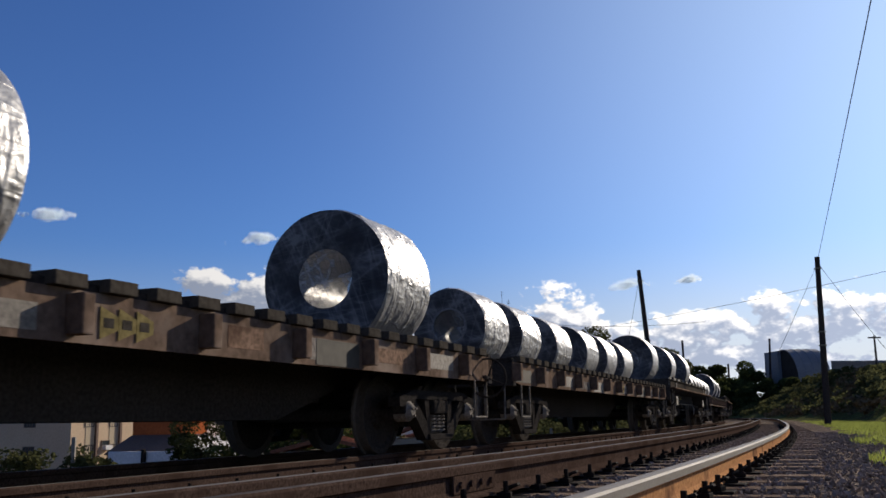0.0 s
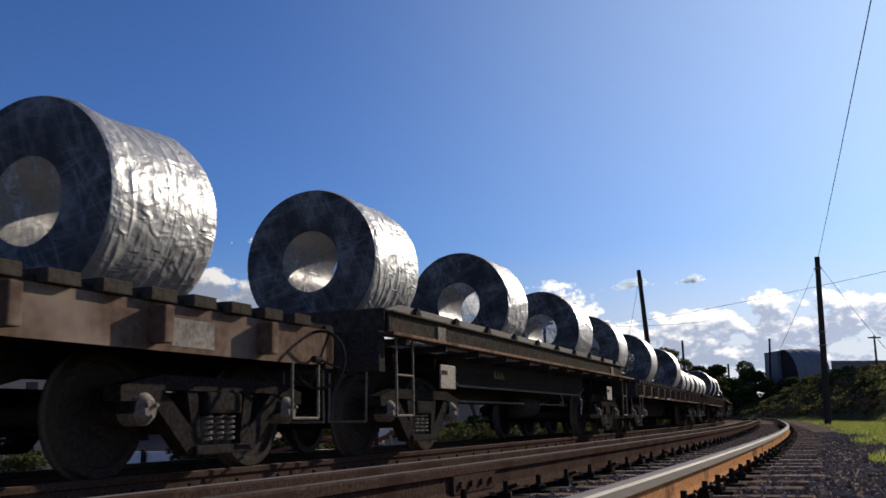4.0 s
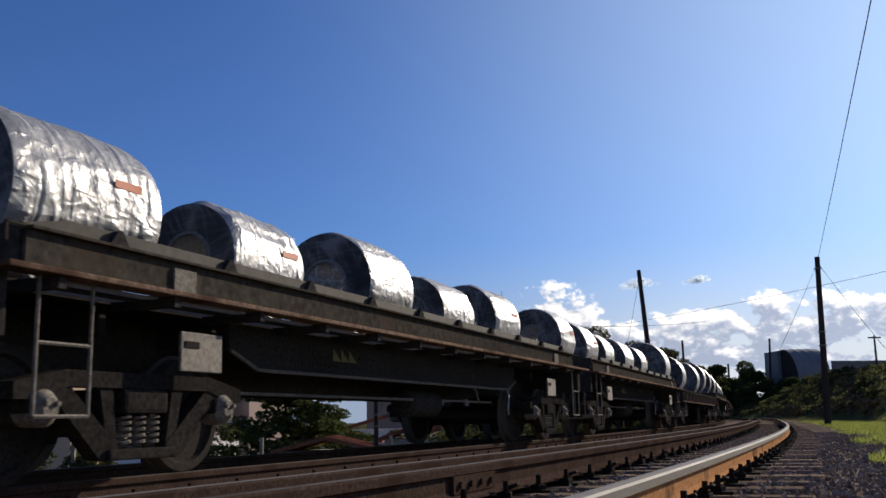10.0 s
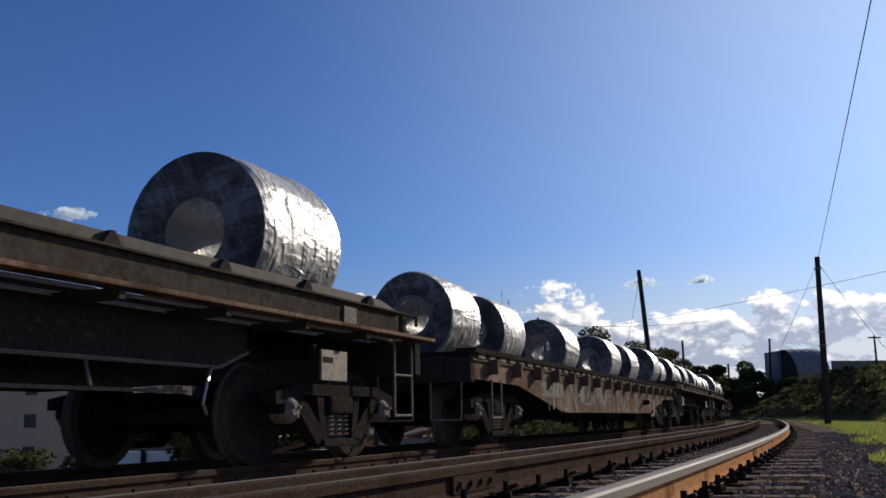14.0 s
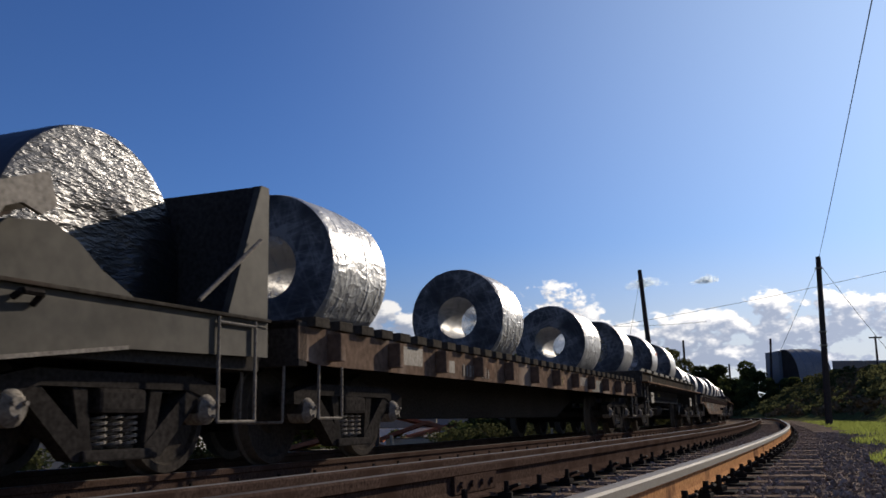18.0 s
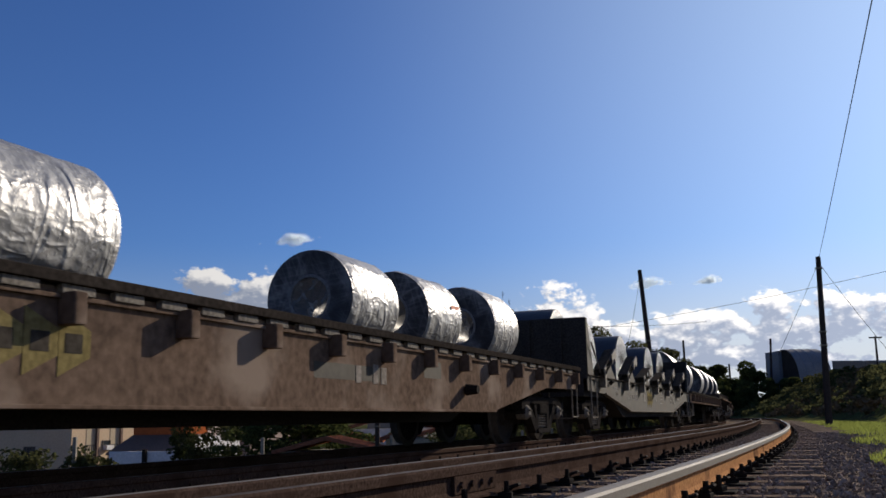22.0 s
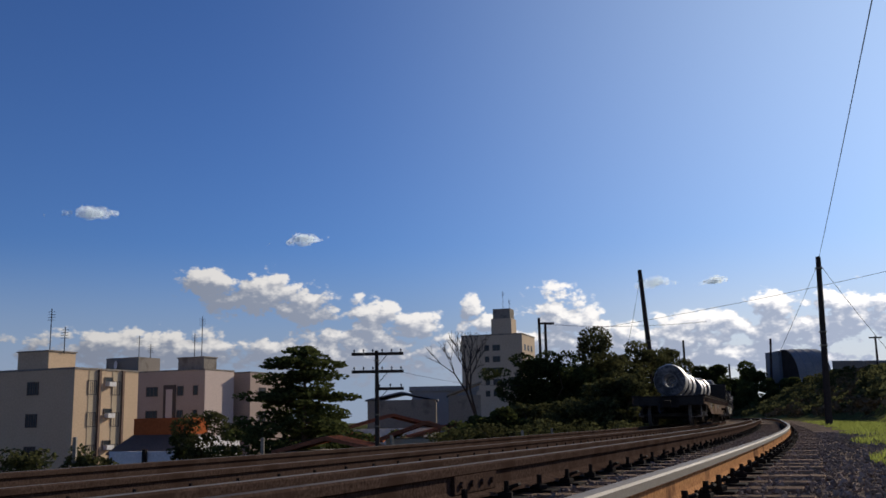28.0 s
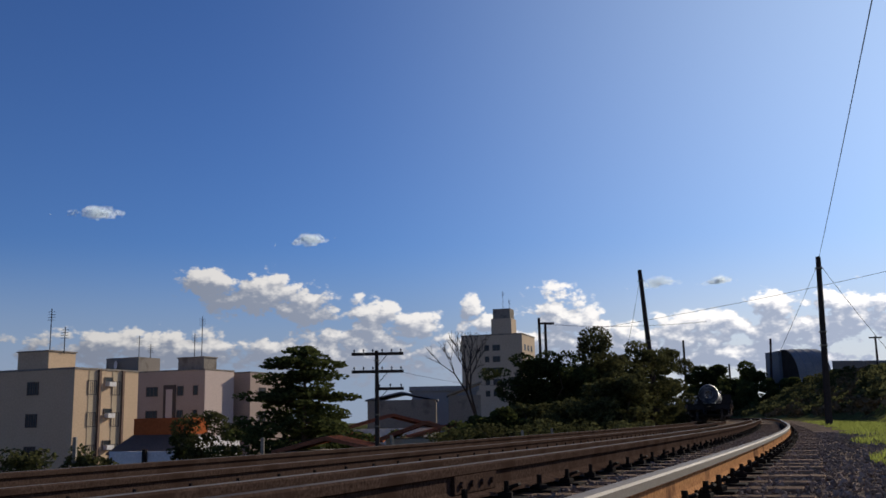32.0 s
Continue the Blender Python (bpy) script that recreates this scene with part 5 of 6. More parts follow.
# ---- the kinds of wagon; local x runs forward along the train, z from the rail top ----
def stake_flat(half, live, seed):
    """Flat wagon with a shallow stained sill."""
    w = thing("flat_wagon", "flat wagon with rust-stained side sill and stake pockets", "flat wagon", "wagons of the train")
    hw = 1.38
    deck_and_beam(w, half, hw - 0.02, 1.18)
    sill_sides(w, [(-half, 1.13), (-half, 0.86), (-half + 0.4, 0.82), (half - 0.4, 0.82), (half, 0.86), (half, 1.13)], hw, M_BROWN, "brown sill with peeling patches of paint")
    stake_pockets(w, [half - 1.15 - i * 1.26 for i in range(12)], hw, 0.86, 1.10, M_BROWN)
    bm = bmesh.new()
    box(bm, -0.13, 0.13, -0.06, 0.14, 0.0, 0.085, 0.008)
    stop = mesh_of("deck_block", bm, M_TRAY)
    for i in range(int((2 * half - 0.3) / 0.44)):
        for s in (-1, 1):
            part("deck_block", stop, None, w, at=Matrix.Translation((-half + 0.3 + i * 0.44, s * hw, 1.133)) @ Matrix.Rotation(0 if s < 0 else math.pi, 4, "Z"))
    r = random.Random(seed + 50)
    for i in range(11):
        if r.random() < 0.72:
            x, mat = half - 1.15 - i * 1.26, r.choice((M_RUSTY, M_PLATE, M_RUSTY, M_GREY, M_CHALK))
            x0, wide = x - r.uniform(0.95, 1.15), r.uniform(0.35, 0.9)
            z0 = r.uniform(0.83, 0.92)
            bm = bmesh.new()
            box(bm, x0, min(x0 + wide, x - 0.08), -hw - 0.0025, -hw - 0.0008, z0, r.uniform(1.0, 1.10))
            part("paint_patch", bm, mat, w, "worn patch of paint on the sill")
    end_sill(w, half, hw, 0.80, 1.17, M_WAGON)
    for e in (-1, 1):
        coupler(w, e * half, e)
        add_bogie(w, e * (half - 1.36), live)
    ladder(w, -half + 0.30, 0.42, -hw - 0.02, 0.38, 0.82)
    ladder(w, half - 0.72, 0.42, -hw - 0.02, 0.38, 0.82)
    brake_wheel(w, half - 0.35, -hw - 0.06, 0.86)
    bm = bmesh.new()
    box(bm, half * 0.4, half * 0.4 + 0.8, -hw - 0.006, -hw - 0.003, 0.83, 1.05)
    part("paint_patch", bm, M_GREY, w, "faded rectangular patch of paint on the sill")
    logo_arrows(w, 0.43, 0.855, 0.20, M_YELLOW, 0.165, -1.384)
    bm = bmesh.new()
    bars(bm, -half * 0.50, -hw - 0.003, 0.86, 10, 0.075, 0.15, 0.04, seed)
    part("stencilled_marking", bm, M_CHALK, w, "faded stencilled marks")
    return w


def tray_wagon(half, live, seed):
    """Coil wagon with a raised side tray, a foot rail on brackets and a shallow riveted belly."""
    w = thing("tray_wagon", "dark coil wagon with tray sides and worn foot rail", "coil wagon", "wagons of the train")
    hw = 1.36
    deck_and_beam(w, half, hw - 0.42, 1.22, beam=(0.35, 0.9), drop=0.62)
    bm = bmesh.new()
    prism(bm, [(-0.09, 0), (0.09, 0), (0.02, 0.095), (-0.02, 0.095)], -0.02, 0.02)
    lug = mesh_of("tray_lug", bm, M_WAGON)
    bm = bmesh.new()
    prism(bm, [(-0.03, 0), (-0.03, -0.07), (0.03, -0.07), (0.03, 0)], -0.26, 0.26)
    bracket = mesh_of("bracket", bm, M_WAGON)
    # the light seen under the walkway comes from this plate's pale colour
    bm = bmesh.new()
    box(bm, -0.47, 0.47, -0.20, 0.20, -0.008, 0.0)
    plate = mesh_of("floor_plate", bm, M_UNDER)
    bm = bmesh.new()
    rod(bm, (0, -0.012, 0), (0, 0.012, 0), 0.011, 6)
    rivet = mesh_of("rivet", bm, M_TRAY)
    for s in (-1, 1):
        def between(y0, y1):
            return sorted((s * y0, s * y1))
        bm = bmesh.new()
        a, b = between(hw, hw - 0.03)
        prism(bm, [(-half + 0.25, 1.20), (-half + 0.25, 1.42), (half - 0.55, 1.42), (half - 0.55, 1.20)], a, b)
        part("tray_side", bm, M_TRAY, w, "dark lower tray side")
        # upper strip in the lighter grey, its sunlight helped by the colour
        bm = bmesh.new()
        a, b = between(hw - 0.03, hw - 0.06)
        prism(bm, [(-half + 0.25, 1.42), (-half + 0.25, 1.46), (-half + 0.6, 1.53), (half - 0.9, 1.53), (half - 0.55, 1.46), (half - 0.55, 1.42)], a, b)
        part("tray_coaming", bm, M_GREY, w, "upper strip of the tray side, lighter in colour as if sunlit")
        bm = bmesh.new()
        a, b = between(hw + 0.045, hw - 0.06)
        box(bm, -half + 0.25, half - 0.55, a, b, 1.42, 1.44, 0.004)
        part("tray_lip", bm, M_TRAY, w, "thin projecting lip")
        for i in range(10):
            part("tray_lug", lug, None, w, at=Matrix.Translation((-half + 1.0 + i * (2 * half - 2.2) / 9, s * (hw - 0.01), 1.44)))
        bm = bmesh.new()
        a, b = between(hw + 0.002, hw + 0.17)
        box(bm, -half - 0.02, half + 0.02, a, b, 1.165, 1.20, 0.008)
        part("foot_rail", bm, M_RUSTY, w, "worn rusty edge rail")
        count = int((2 * half - 0.8) / 1.02)
        for i in range(count + 1):
            x = -half + 0.4 + i * (2 * half - 0.8) / count
            part("bracket", bracket, None, w, at=Matrix.Translation((x, s * (hw - 0.13), 1.165)))
            if i < count:
                part("floor_plate", plate, None, w, "underside of a floor plate, paled as if lit", at=Matrix.Translation((x + (half - 0.4) / count, s * (hw - 0.19), 1.163)))
        bm = bmesh.new()
        a, b = between(hw - 0.10, hw - 0.13)
        box(bm, -half + 0.4, half - 0.4, a, b, 1.13, 1.155)
        part("stringer", bm, M_WAGON, w)
        bm = bmesh.new()
        a, b = between(1.00, 0.96)
        prism(bm, [(-half + 2.75, 0.92), (-half + 3.15, 0.78), (half - 3.15, 0.78), (half - 2.75, 0.92), (half - 2.75, 1.14), (-half + 2.75, 1.14)], a, b)
        belly = part("belly_side", bm, M_WAGON, w, "dark riveted belly panel")
        if live:
            for i in range(int((2 * half - 6.6) / 0.16)):
                for z in (0.86, 0.97):
                    part("rivet", rivet, None, belly, at=Matrix.Translation((-half + 3.3 + i * 0.16, s * 1.003, z)))
        bm = bmesh.new()
        y = s * 1.015
        path_rod(bm, [(-half + 2.75, y, 0.92), (-half + 3.15, y, 0.78), (half - 3.15, y, 0.78), (half - 2.75, y, 0.92)], 0.016, 6)
        part("belly_edge", bm, M_PALE, w, "pale worn lower edge")
        for px in (-half + 1.9, half - 1.9):
            bm = bmesh.new()
            box(bm, px - 0.24, px + 0.24, s * 1.34 - 0.012, s * 1.34 + 0.012, 0.70, 0.97, 0.01)
            plaque = part("label_plate", bm, M_PLATE, w, "beige square plate with a small dark slot")
            bm = bmesh.new()
            box(bm, px - 0.20, px - 0.04, s * 1.355 - 0.004, s * 1.355 + 0.004, 0.86, 0.905)
            part("slot", bm, M_IRON, plaque, "small dark slot")
        for px in (-half + 1.65, half - 1.65):
            bm = bmesh.new()
            box(bm, px - 0.12, px + 0.12, s * (hw + 0.012) - 0.01, s * (hw + 0.012) + 0.01, 1.21, 1.38)
            part("joint_plate", bm, M_PALE, w, "pale joint plate")
    # brake reservoir, hoses and rods under the belly
    bm = bmesh.new()
    lathe(bm, [(-0.5, 0.0), (-0.48, 0.12), (-0.42, 0.17), (0.42, 0.17), (0.48, 0.12), (0.5, 0.0)], "x", 18)
    bm.transform(Matrix.Translation((0.9, -0.62, 0.56)))
    part("air_reservoir", bm, M_WAGON, w, "dark cylindrical air reservoir", True)
    bm = bmesh.new()
    path_rod(bm, [(half - 4.6, -1.0, 0.79), (half - 4.62, -1.05, 0.7), (half - 4.6, -1.06, 0.6)], 0.012, 6)
    part("drain_pipe", bm, M_PALE, w, "thin pale hanging pipe")
    bm = bmesh.new()
    rod(bm, (-half + 3.0, -0.75, 0.60), (half - 3.2, -0.75, 0.60), 0.016, 6)
    part("brake_rod", bm, M_PALE, w, "thin pale brake rod")
    bm = bmesh.new()
    path_rod(bm, [(half - 3.3, -1.05, 0.78), (half - 3.45, -1.12, 0.66), (half - 3.5, -1.12, 0.5), (half - 3.42, -1.1, 0.42)], 0.014, 6)
    part("hanging_hose", bm, M_STRAP, w, "hanging grey hose")
    end_sill(w, half, hw, 0.82, 1.22, M_WAGON)
    for e in (-1, 1):
        coupler(w, e * half, e)
        add_bogie(w, e * (half - 1.50), live)
        bm = bmesh.new()
        x0, x1 = sorted((e * (half - 0.25), e * (half - 0.33)))
        box(bm, x0, x1, -hw + 0.05, hw - 0.05, 1.22, 1.47, 0.01)
        part("tray_end", bm, M_TRAY, w, "dark tray end plate")
        bm = bmesh.new()
        path_rod(bm, [(e * (half - 0.55), -hw, 1.43), (e * (half - 0.1), -hw, 1.43), (e * (half - 0.1), -hw, 1.33)], 0.016, 6)
        part("grab_iron", bm, M_STEEL, w, "bent grab iron")
    for x in (-half + 0.32, half - 0.75):
        ladder(w, x, 0.42, -hw - 0.04, 0.40, 1.17, rungs=(0.40,))
    for row in range(2):
        bm = bmesh.new()
        bars(bm, 1.2 + row * 0.1, -1.003, 0.90 + row * 0.06, 5, 0.12, 0.05, 0.05, seed + row)
        part("stencilled_marking", bm, M_TRAY, w, "faint stencilled line")
    for k in range(3):
        bm = bmesh.new()
        x = -2.4 + k * 0.16
        prism(bm, [(x, 0.90), (x + 0.15, 0.90), (x, 1.01)], -1.189, -1.1855)
        part("painted_mark", bm, M_YELLOW, w, "small yellow arrow-shaped mark")
    return w


def belly_outline(half, top, ends, low, a, b):
    return [(-half, top), (-half, ends), (-half + a, ends - 0.03), (-half + b, low), (half - b, low), (half - a, ends - 0.03), (half, ends), (half, top)]


# graffiti letters: character, where it begins, its width, its foot and its height
GRAFFITI = (("P", -5.25, 0.42, 0.49, 0.55), ("L", -4.53, 0.36, 0.46, 0.42), ("N", -4.08, 0.52, 0.47, 0.56), ("-", -3.47, 0.2, 0.62, 0.4), ("V", -2.28, 0.34, 0.47, 0.47),
            ("M", -1.98, 0.42, 0.47, 0.53), ("A", -1.32, 0.40, 0.47, 0.46), ("G", -0.82, 0.34, 0.47, 0.36), ("I", -0.24, 0.09, 0.47, 0.52), ("L", 0.19, 0.32, 0.48, 0.48),
            ("U", 0.62, 0.45, 0.48, 0.52), ("E", 1.27, 0.28, 0.48, 0.54), ("O", 2.42, 0.42, 0.62, 0.28), ("U", 2.97, 0.5, 0.48, 0.54), ("+", 4.28, 0.32, 0.60, 0.34),
            ("J", 4.9, 0.45, 0.52, 0.5), ("V", 5.7, 0.36, 0.62, 0.36), ("M", 6.15, 0.5, 0.68, 0.34))


def fishbelly_flat(half, live, seed, graffiti):
    w = thing("fishbelly_wagon", "fishbelly flat wagon with stained brown sides" + (" and chalky graffiti" if graffiti else " and yellow mark"),
              "flat wagon", "wagons of the train")
    hw = 1.38
    deck_and_beam(w, half, hw - 0.02, 1.18, drop=0.33)
    sill_sides(w, belly_outline(half, 1.13, 0.84, 0.455, 2.0, 4.52), hw, M_BROWN, "stained brown fishbelly side")
    for s in (-1, 1):
        bm = bmesh.new()
        y0, y1 = sorted((s * (hw - 0.06), s * (hw + 0.035)))
        box(bm, -half + 4.52, half - 4.52, y0, y1, 0.44, 0.467, 0.006)
        part("lower_flange", bm, M_BROWN, w)
        bm = bmesh.new()
        box(bm, -half, half, min(s * hw, s * (hw + 0.03)), max(s * hw, s * (hw + 0.03)), 1.06, 1.088, 0.006)
        part("upper_flange", bm, M_BROWN, w)
    stake_pockets(w, [half - 0.38 - i * 1.07 for i in range(17)], hw, 0.91, 1.10, M_BROWN)
    deck_teeth(w, half, hw, 1.09, M_PALE)
    end_sill(w, half, hw, 0.80, 1.17, M_WAGON)
    for e in (-1, 1):
        coupler(w, e * half, e)
        add_bogie(w, e * (half - 1.6), live)
    brake_wheel(w, -half - 0.14, 1.15, 0.86)
    ladder(w, -half + 0.72, 0.40, -hw - 0.02, 0.37, 0.85)
    ladder(w, half - 0.5, 0.34, -hw - 0.02, 0.37, 0.85)
    bm = bmesh.new()
    lathe(bm, [(-1.40, 0.0), (-1.40, 0.07), (-1.55, 0.05), (-1.55, 0.0)], "y", 12)
    bm.transform(Matrix.Translation((half - 5.6, 0, 0.70)))
    part("tie_down_drum", bm, M_IRON, w, "dark tie-down drum")
    if graffiti:
        for char, x, wide, z, high in GRAFFITI:
            letters(w, char, x, z, high / 0.7, M_CHALK, y=-hw - 0.003, name="graffiti_letter", label="large chalky painted letter", fit=wide)
        r = random.Random(seed)
        for i in range(34):
            x = r.uniform(-half + 3.6, half - 2.6)
            z, drop = r.uniform(0.60, 1.02), r.uniform(0.08, 0.24)
            bm = bmesh.new()
            box(bm, x, x + r.uniform(0.015, 0.05), -hw - 0.003, -hw - 0.0008, max(0.47, z - drop), z)
            part("paint_run", bm, M_CHALK, w, "pale vertical run of paint")
        for x0, x1, z0, z1 in ((-3.24, -2.21, 0.62, 0.95), (-2.9, -2.3, 0.58, 0.96), (-5.85, -4.45, 0.68, 0.90)):
            bm = bmesh.new()
            box(bm, x0, x1, -hw - 0.002, -hw - 0.0005, z0, z1)
            part("paint_patch", bm, M_GREY, w, "greyish patch of overpainting")
        bm = bmesh.new()
        bars(bm, -5.76, -hw - 0.002, 0.74, 10, 0.09, 0.12, 0.035, 8)
        part("stencilled_marking", bm, M_CHALK, w, "row of pale stencilled marks")
    else:
        logo_arrows(w, -half + 5.4, 0.62, 0.38, M_YELLOW, 0.26)
        bm = bmesh.new()
        bars(bm, -half + 4.2, -hw - 0.001, 0.78, 6, 0.10, 0.18, 0.05, seed)
        bars(bm, 0.4, -hw - 0.001, 0.70, 5, 0.12, 0.20, 0.06, seed + 1)
        part("stencilled_marking", bm, M_CHALK, w, "faded stencilled marks")
        bm = bmesh.new()
        for x0, l, z0, z1 in ((-half + 4.0, 0.9, 0.72, 1.0), (-0.2, 1.3, 0.72, 0.86), (2.2, 0.5, 0.80, 0.98)):
            box(bm, x0, x0 + l, -hw - 0.0008, -hw - 0.0003, z0, z1)
        part("paint_patch", bm, M_GREY, w, "greyish patches of overpainting")
    return w


ARMS = (-7.15, -4.58, -2.38, -0.12, 2.12, 4.52)
TILTS = (0.36, 0.36, 0.22, 0.20, 0.36, 0.36)


def slanted(bm, tilt, x, z, u0, u1, v0, v1, y0, y1):
    """A box laid along the slope of a support arm: u along it, v across it."""
    c, s = math.cos(tilt), math.sin(tilt)
    prism(bm, [(x + u * c - v * s, z + u * s + v * c) for u, v in ((u0, v0), (u1, v0), (u1, v1), (u0, v1))], y0, y1)


def saddle_wagon(half, live, mid):
    """Coil wagon with deep saddles, hinged arms and bulkheads at both ends."""
    w = thing("saddle_wagon", "grey-olive coil wagon with deep saddles, hinged support arms and bulkheads", "coil wagon", "wagons of the train")
    hw = 1.38
    sill_sides(w, belly_outline(half, 1.11, 0.84, 0.485, 1.6, 4.5), hw, M_GREY, "grey-olive fishbelly side")
    for s in (-1, 1):
        bm = bmesh.new()
        y0, y1 = sorted((s * (hw - 0.06), s * (hw + 0.03)))
        box(bm, -half + 4.5, half - 4.5, y0, y1, 0.47, 0.495, 0.006)
        for e in (-1, 1):
            prism(bm, [(e * (half - 4.5), 0.47), (e * (half - 4.5), 0.495), (e * (half - 1.6), 0.83), (e * (half - 1.6), 0.805)], y0, y1)
        part("lower_flange", bm, M_PALE, w, "pale lower flange")
        bm = bmesh.new()
        box(bm, -half, half, min(s * (hw - 0.12), s * (hw + 0.035)), max(s * (hw - 0.12), s * (hw + 0.035)), 1.105, 1.13, 0.006)
        part("upper_flange", bm, M_TRAY, w)
    bm = bmesh.new()
    prism(bm, [(-half, 1.06), (-half, 0.74), (-half + 2.6, 0.74), (-half + 3.9, 0.36), (half - 3.9, 0.36), (half - 2.6, 0.74), (half, 0.74), (half, 1.06)], -1.3, 1.3)
    part("saddle_body", bm, M_WAGON, w, "dark saddle floor")
    for x, tilt in zip(ARMS, TILTS):
        for s in (-1, 1):
            def between(y0, y1):
                return sorted((s * (hw + y0), s * (hw + y1)))
            bm = bmesh.new()
            prism(bm, [(x + 0.62, 1.13), (x + 1.02, 1.46), (x + 1.34, 1.50), (x + 1.55, 1.42), (x + 1.75, 1.28), (x + 2.08, 1.13)], *between(-0.10, -0.03))
            part("saddle_plate", bm, M_GREY, w, "grey saddle side plate")
            bm = bmesh.new()
            slanted(bm, tilt, x, 1.20, -0.06, 1.20, -0.085, 0.085, *between(-0.06, -0.02))
            slanted(bm, tilt, x, 1.20, -0.06, 1.20, 0.070, 0.09, *between(-0.02, 0.14))
            slanted(bm, tilt, x, 1.20, -0.06, 0.92, -0.09, -0.070, *between(-0.02, 0.14))
            arm = part("support_arm", bm, M_TRAY, w, "hinged open-sided steel support arm")
            for u in (0.22, 0.46, 0.70):
                bm = bmesh.new()
                slanted(bm, tilt, x, 1.20, u, u + 0.02, -0.07, 0.07, *between(-0.02, 0.12))
                part("rib", bm, M_GREY, arm)
            bm = bmesh.new()
            slanted(bm, tilt, x, 1.20, -0.07, 0.12, -0.095, 0.095, *between(0.14, 0.162))
            part("pivot_plate", bm, M_PLATE, arm, "pale plate with the pivot hole")
            bm = bmesh.new()
            yy = s * (hw + 0.16)
            rod(bm, (x + 0.02, yy - 0.02, 1.21), (x + 0.02, yy + 0.02, 1.21), 0.045, 14)
            part("pivot_pin", bm, M_IRON, arm, "dark pivot pin")
            bm = bmesh.new()
            c, q = math.cos(tilt), math.sin(tilt)
            outline = [(0.78, 0.095), (1.22, 0.095), (1.22, -0.10), (1.10, -0.13), (0.98, -0.04), (0.86, -0.04), (0.78, -0.10)]
            prism(bm, [(x + u * c - v * q, 1.20 + u * q + v * c) for u, v in outline], *between(0.135, 0.165))
            part("tip_plate", bm, M_PLATE, arm, "pale hooked plate at the tip")
            bm = bmesh.new()
            box(bm, x + 0.16, x + 0.30, *between(0.0, 0.12), 0.92, 1.13, 0.012)
            part("arm_stop", bm, M_PLATE, w, "pale welded stop below the arm")
            bm = bmesh.new()
            path_rod(bm, [(x + 1.05, s * (hw + 0.01), 1.03), (x + 1.05, s * (hw + 0.08), 1.06), (x + 1.19, s * (hw + 0.08), 1.06), (x + 1.19, s * (hw + 0.01), 1.00)], 0.02, 6)
            part("lashing_hook", bm, M_IRON, w, "small dark lashing hook")
    for e in (-1, 1):
        bm = bmesh.new()
        x0, x1 = sorted((e * half, e * (half - 0.10)))
        box(bm, x0, x1, -hw, hw, 1.05, 2.18, 0.015)
        for y in (-0.9, -0.3, 0.3, 0.9):
            a, b = sorted((e * (half + 0.0), e * (half + 0.06)))
            box(bm, a, b, y - 0.04, y + 0.04, 1.05, 2.16)
        bulk = part("bulkhead", bm, M_WAGON, w, "tall dark end bulkhead")
        for s in (-1, 1):
            bm = bmesh.new()
            a, b = sorted((s * (hw + 0.01), s * (hw - 0.05)))
            prism(bm, [(e * (half - 0.02), 2.17), (e * (half - 0.13), 2.17), (e * (half - 0.55), 1.10), (e * (half - 0.02), 1.06)], a, b)
            part("gusset", bm, M_GREY, bulk, "grey triangular gusset")
            bm = bmesh.new()
            path_rod(bm, [(e * (half - 0.2), s * (hw + 0.06), 1.72), (e * (half - 0.95), s * (hw + 0.06), 1.18)], 0.016, 6)
            part("tie_rod", bm, M_PALE, bulk, "thin tie rod")
        coupler(w, e * half, e)
        add_bogie(w, e * (half - 1.40), live)
    ladder(w, -half + 0.18, 0.50, -hw - 0.02, 0.36, 1.1, rungs=(0.7,))
    ladder(w, half - 0.66, 0.46, -hw - 0.02, 0.36, 1.1, rungs=(0.7,))
    logo_arrows(w, -1.10, 0.585, 0.43, M_YELLOW)
    for k, (x, z, n, bw, bh, seed) in enumerate(((-3.85, 0.74, 3, 0.10, 0.13, 5), (-3.30, 0.74, 7, 0.075, 0.13, 6), (3.05, 0.86, 9, 0.08, 0.04, 9), (3.05, 0.79, 8, 0.09, 0.04, 10),
                                             (3.25, 0.72, 7, 0.09, 0.04, 11), (4.9, 0.84, 6, 0.07, 0.03, 12), (-5.5, 0.93, 5, 0.07, 0.04, 13), (0.36, 0.74, 1, 0.10, 0.08, 14))):
        bm = bmesh.new()
        bars(bm, x, -hw - 0.001, z, n, bw, bh, 0.035, seed)
        part("stencilled_marking", bm, M_WHITE, w, "row of pale stencilled marks")
    for x0, x1, z0, z1 in ((1.12, 1.59, 0.885, 0.90), (1.12, 1.59, 0.81, 0.82), (1.12, 1.59, 0.70, 0.715)):
        bm = bmesh.new()
        box(bm, x0, x1, -hw - 0.004, -hw - 0.0005, z0, z1)
        part("painted_line", bm, M_WHITE, w, "thin pale painted line")
    bm = bmesh.new()
    box(bm, -1.68, -1.48, -hw - 0.006, -hw - 0.0005, 0.72, 0.90)
    part("paint_patch", bm, M_WHITE, w, "small pale square of paint")
    bm = bmesh.new()
    rod(bm, (0.63, -hw - 0.004, 1.0), (0.63, -hw - 0.0005, 1.0), 0.05, 14)
    part("paint_spot", bm, M_WHITE, w, "pale round spot of paint")
    letters(w, "ECIL", -5.32, 0.80, 0.10, M_WHITE, y=-hw - 0.003, label="small white letters")
    return w


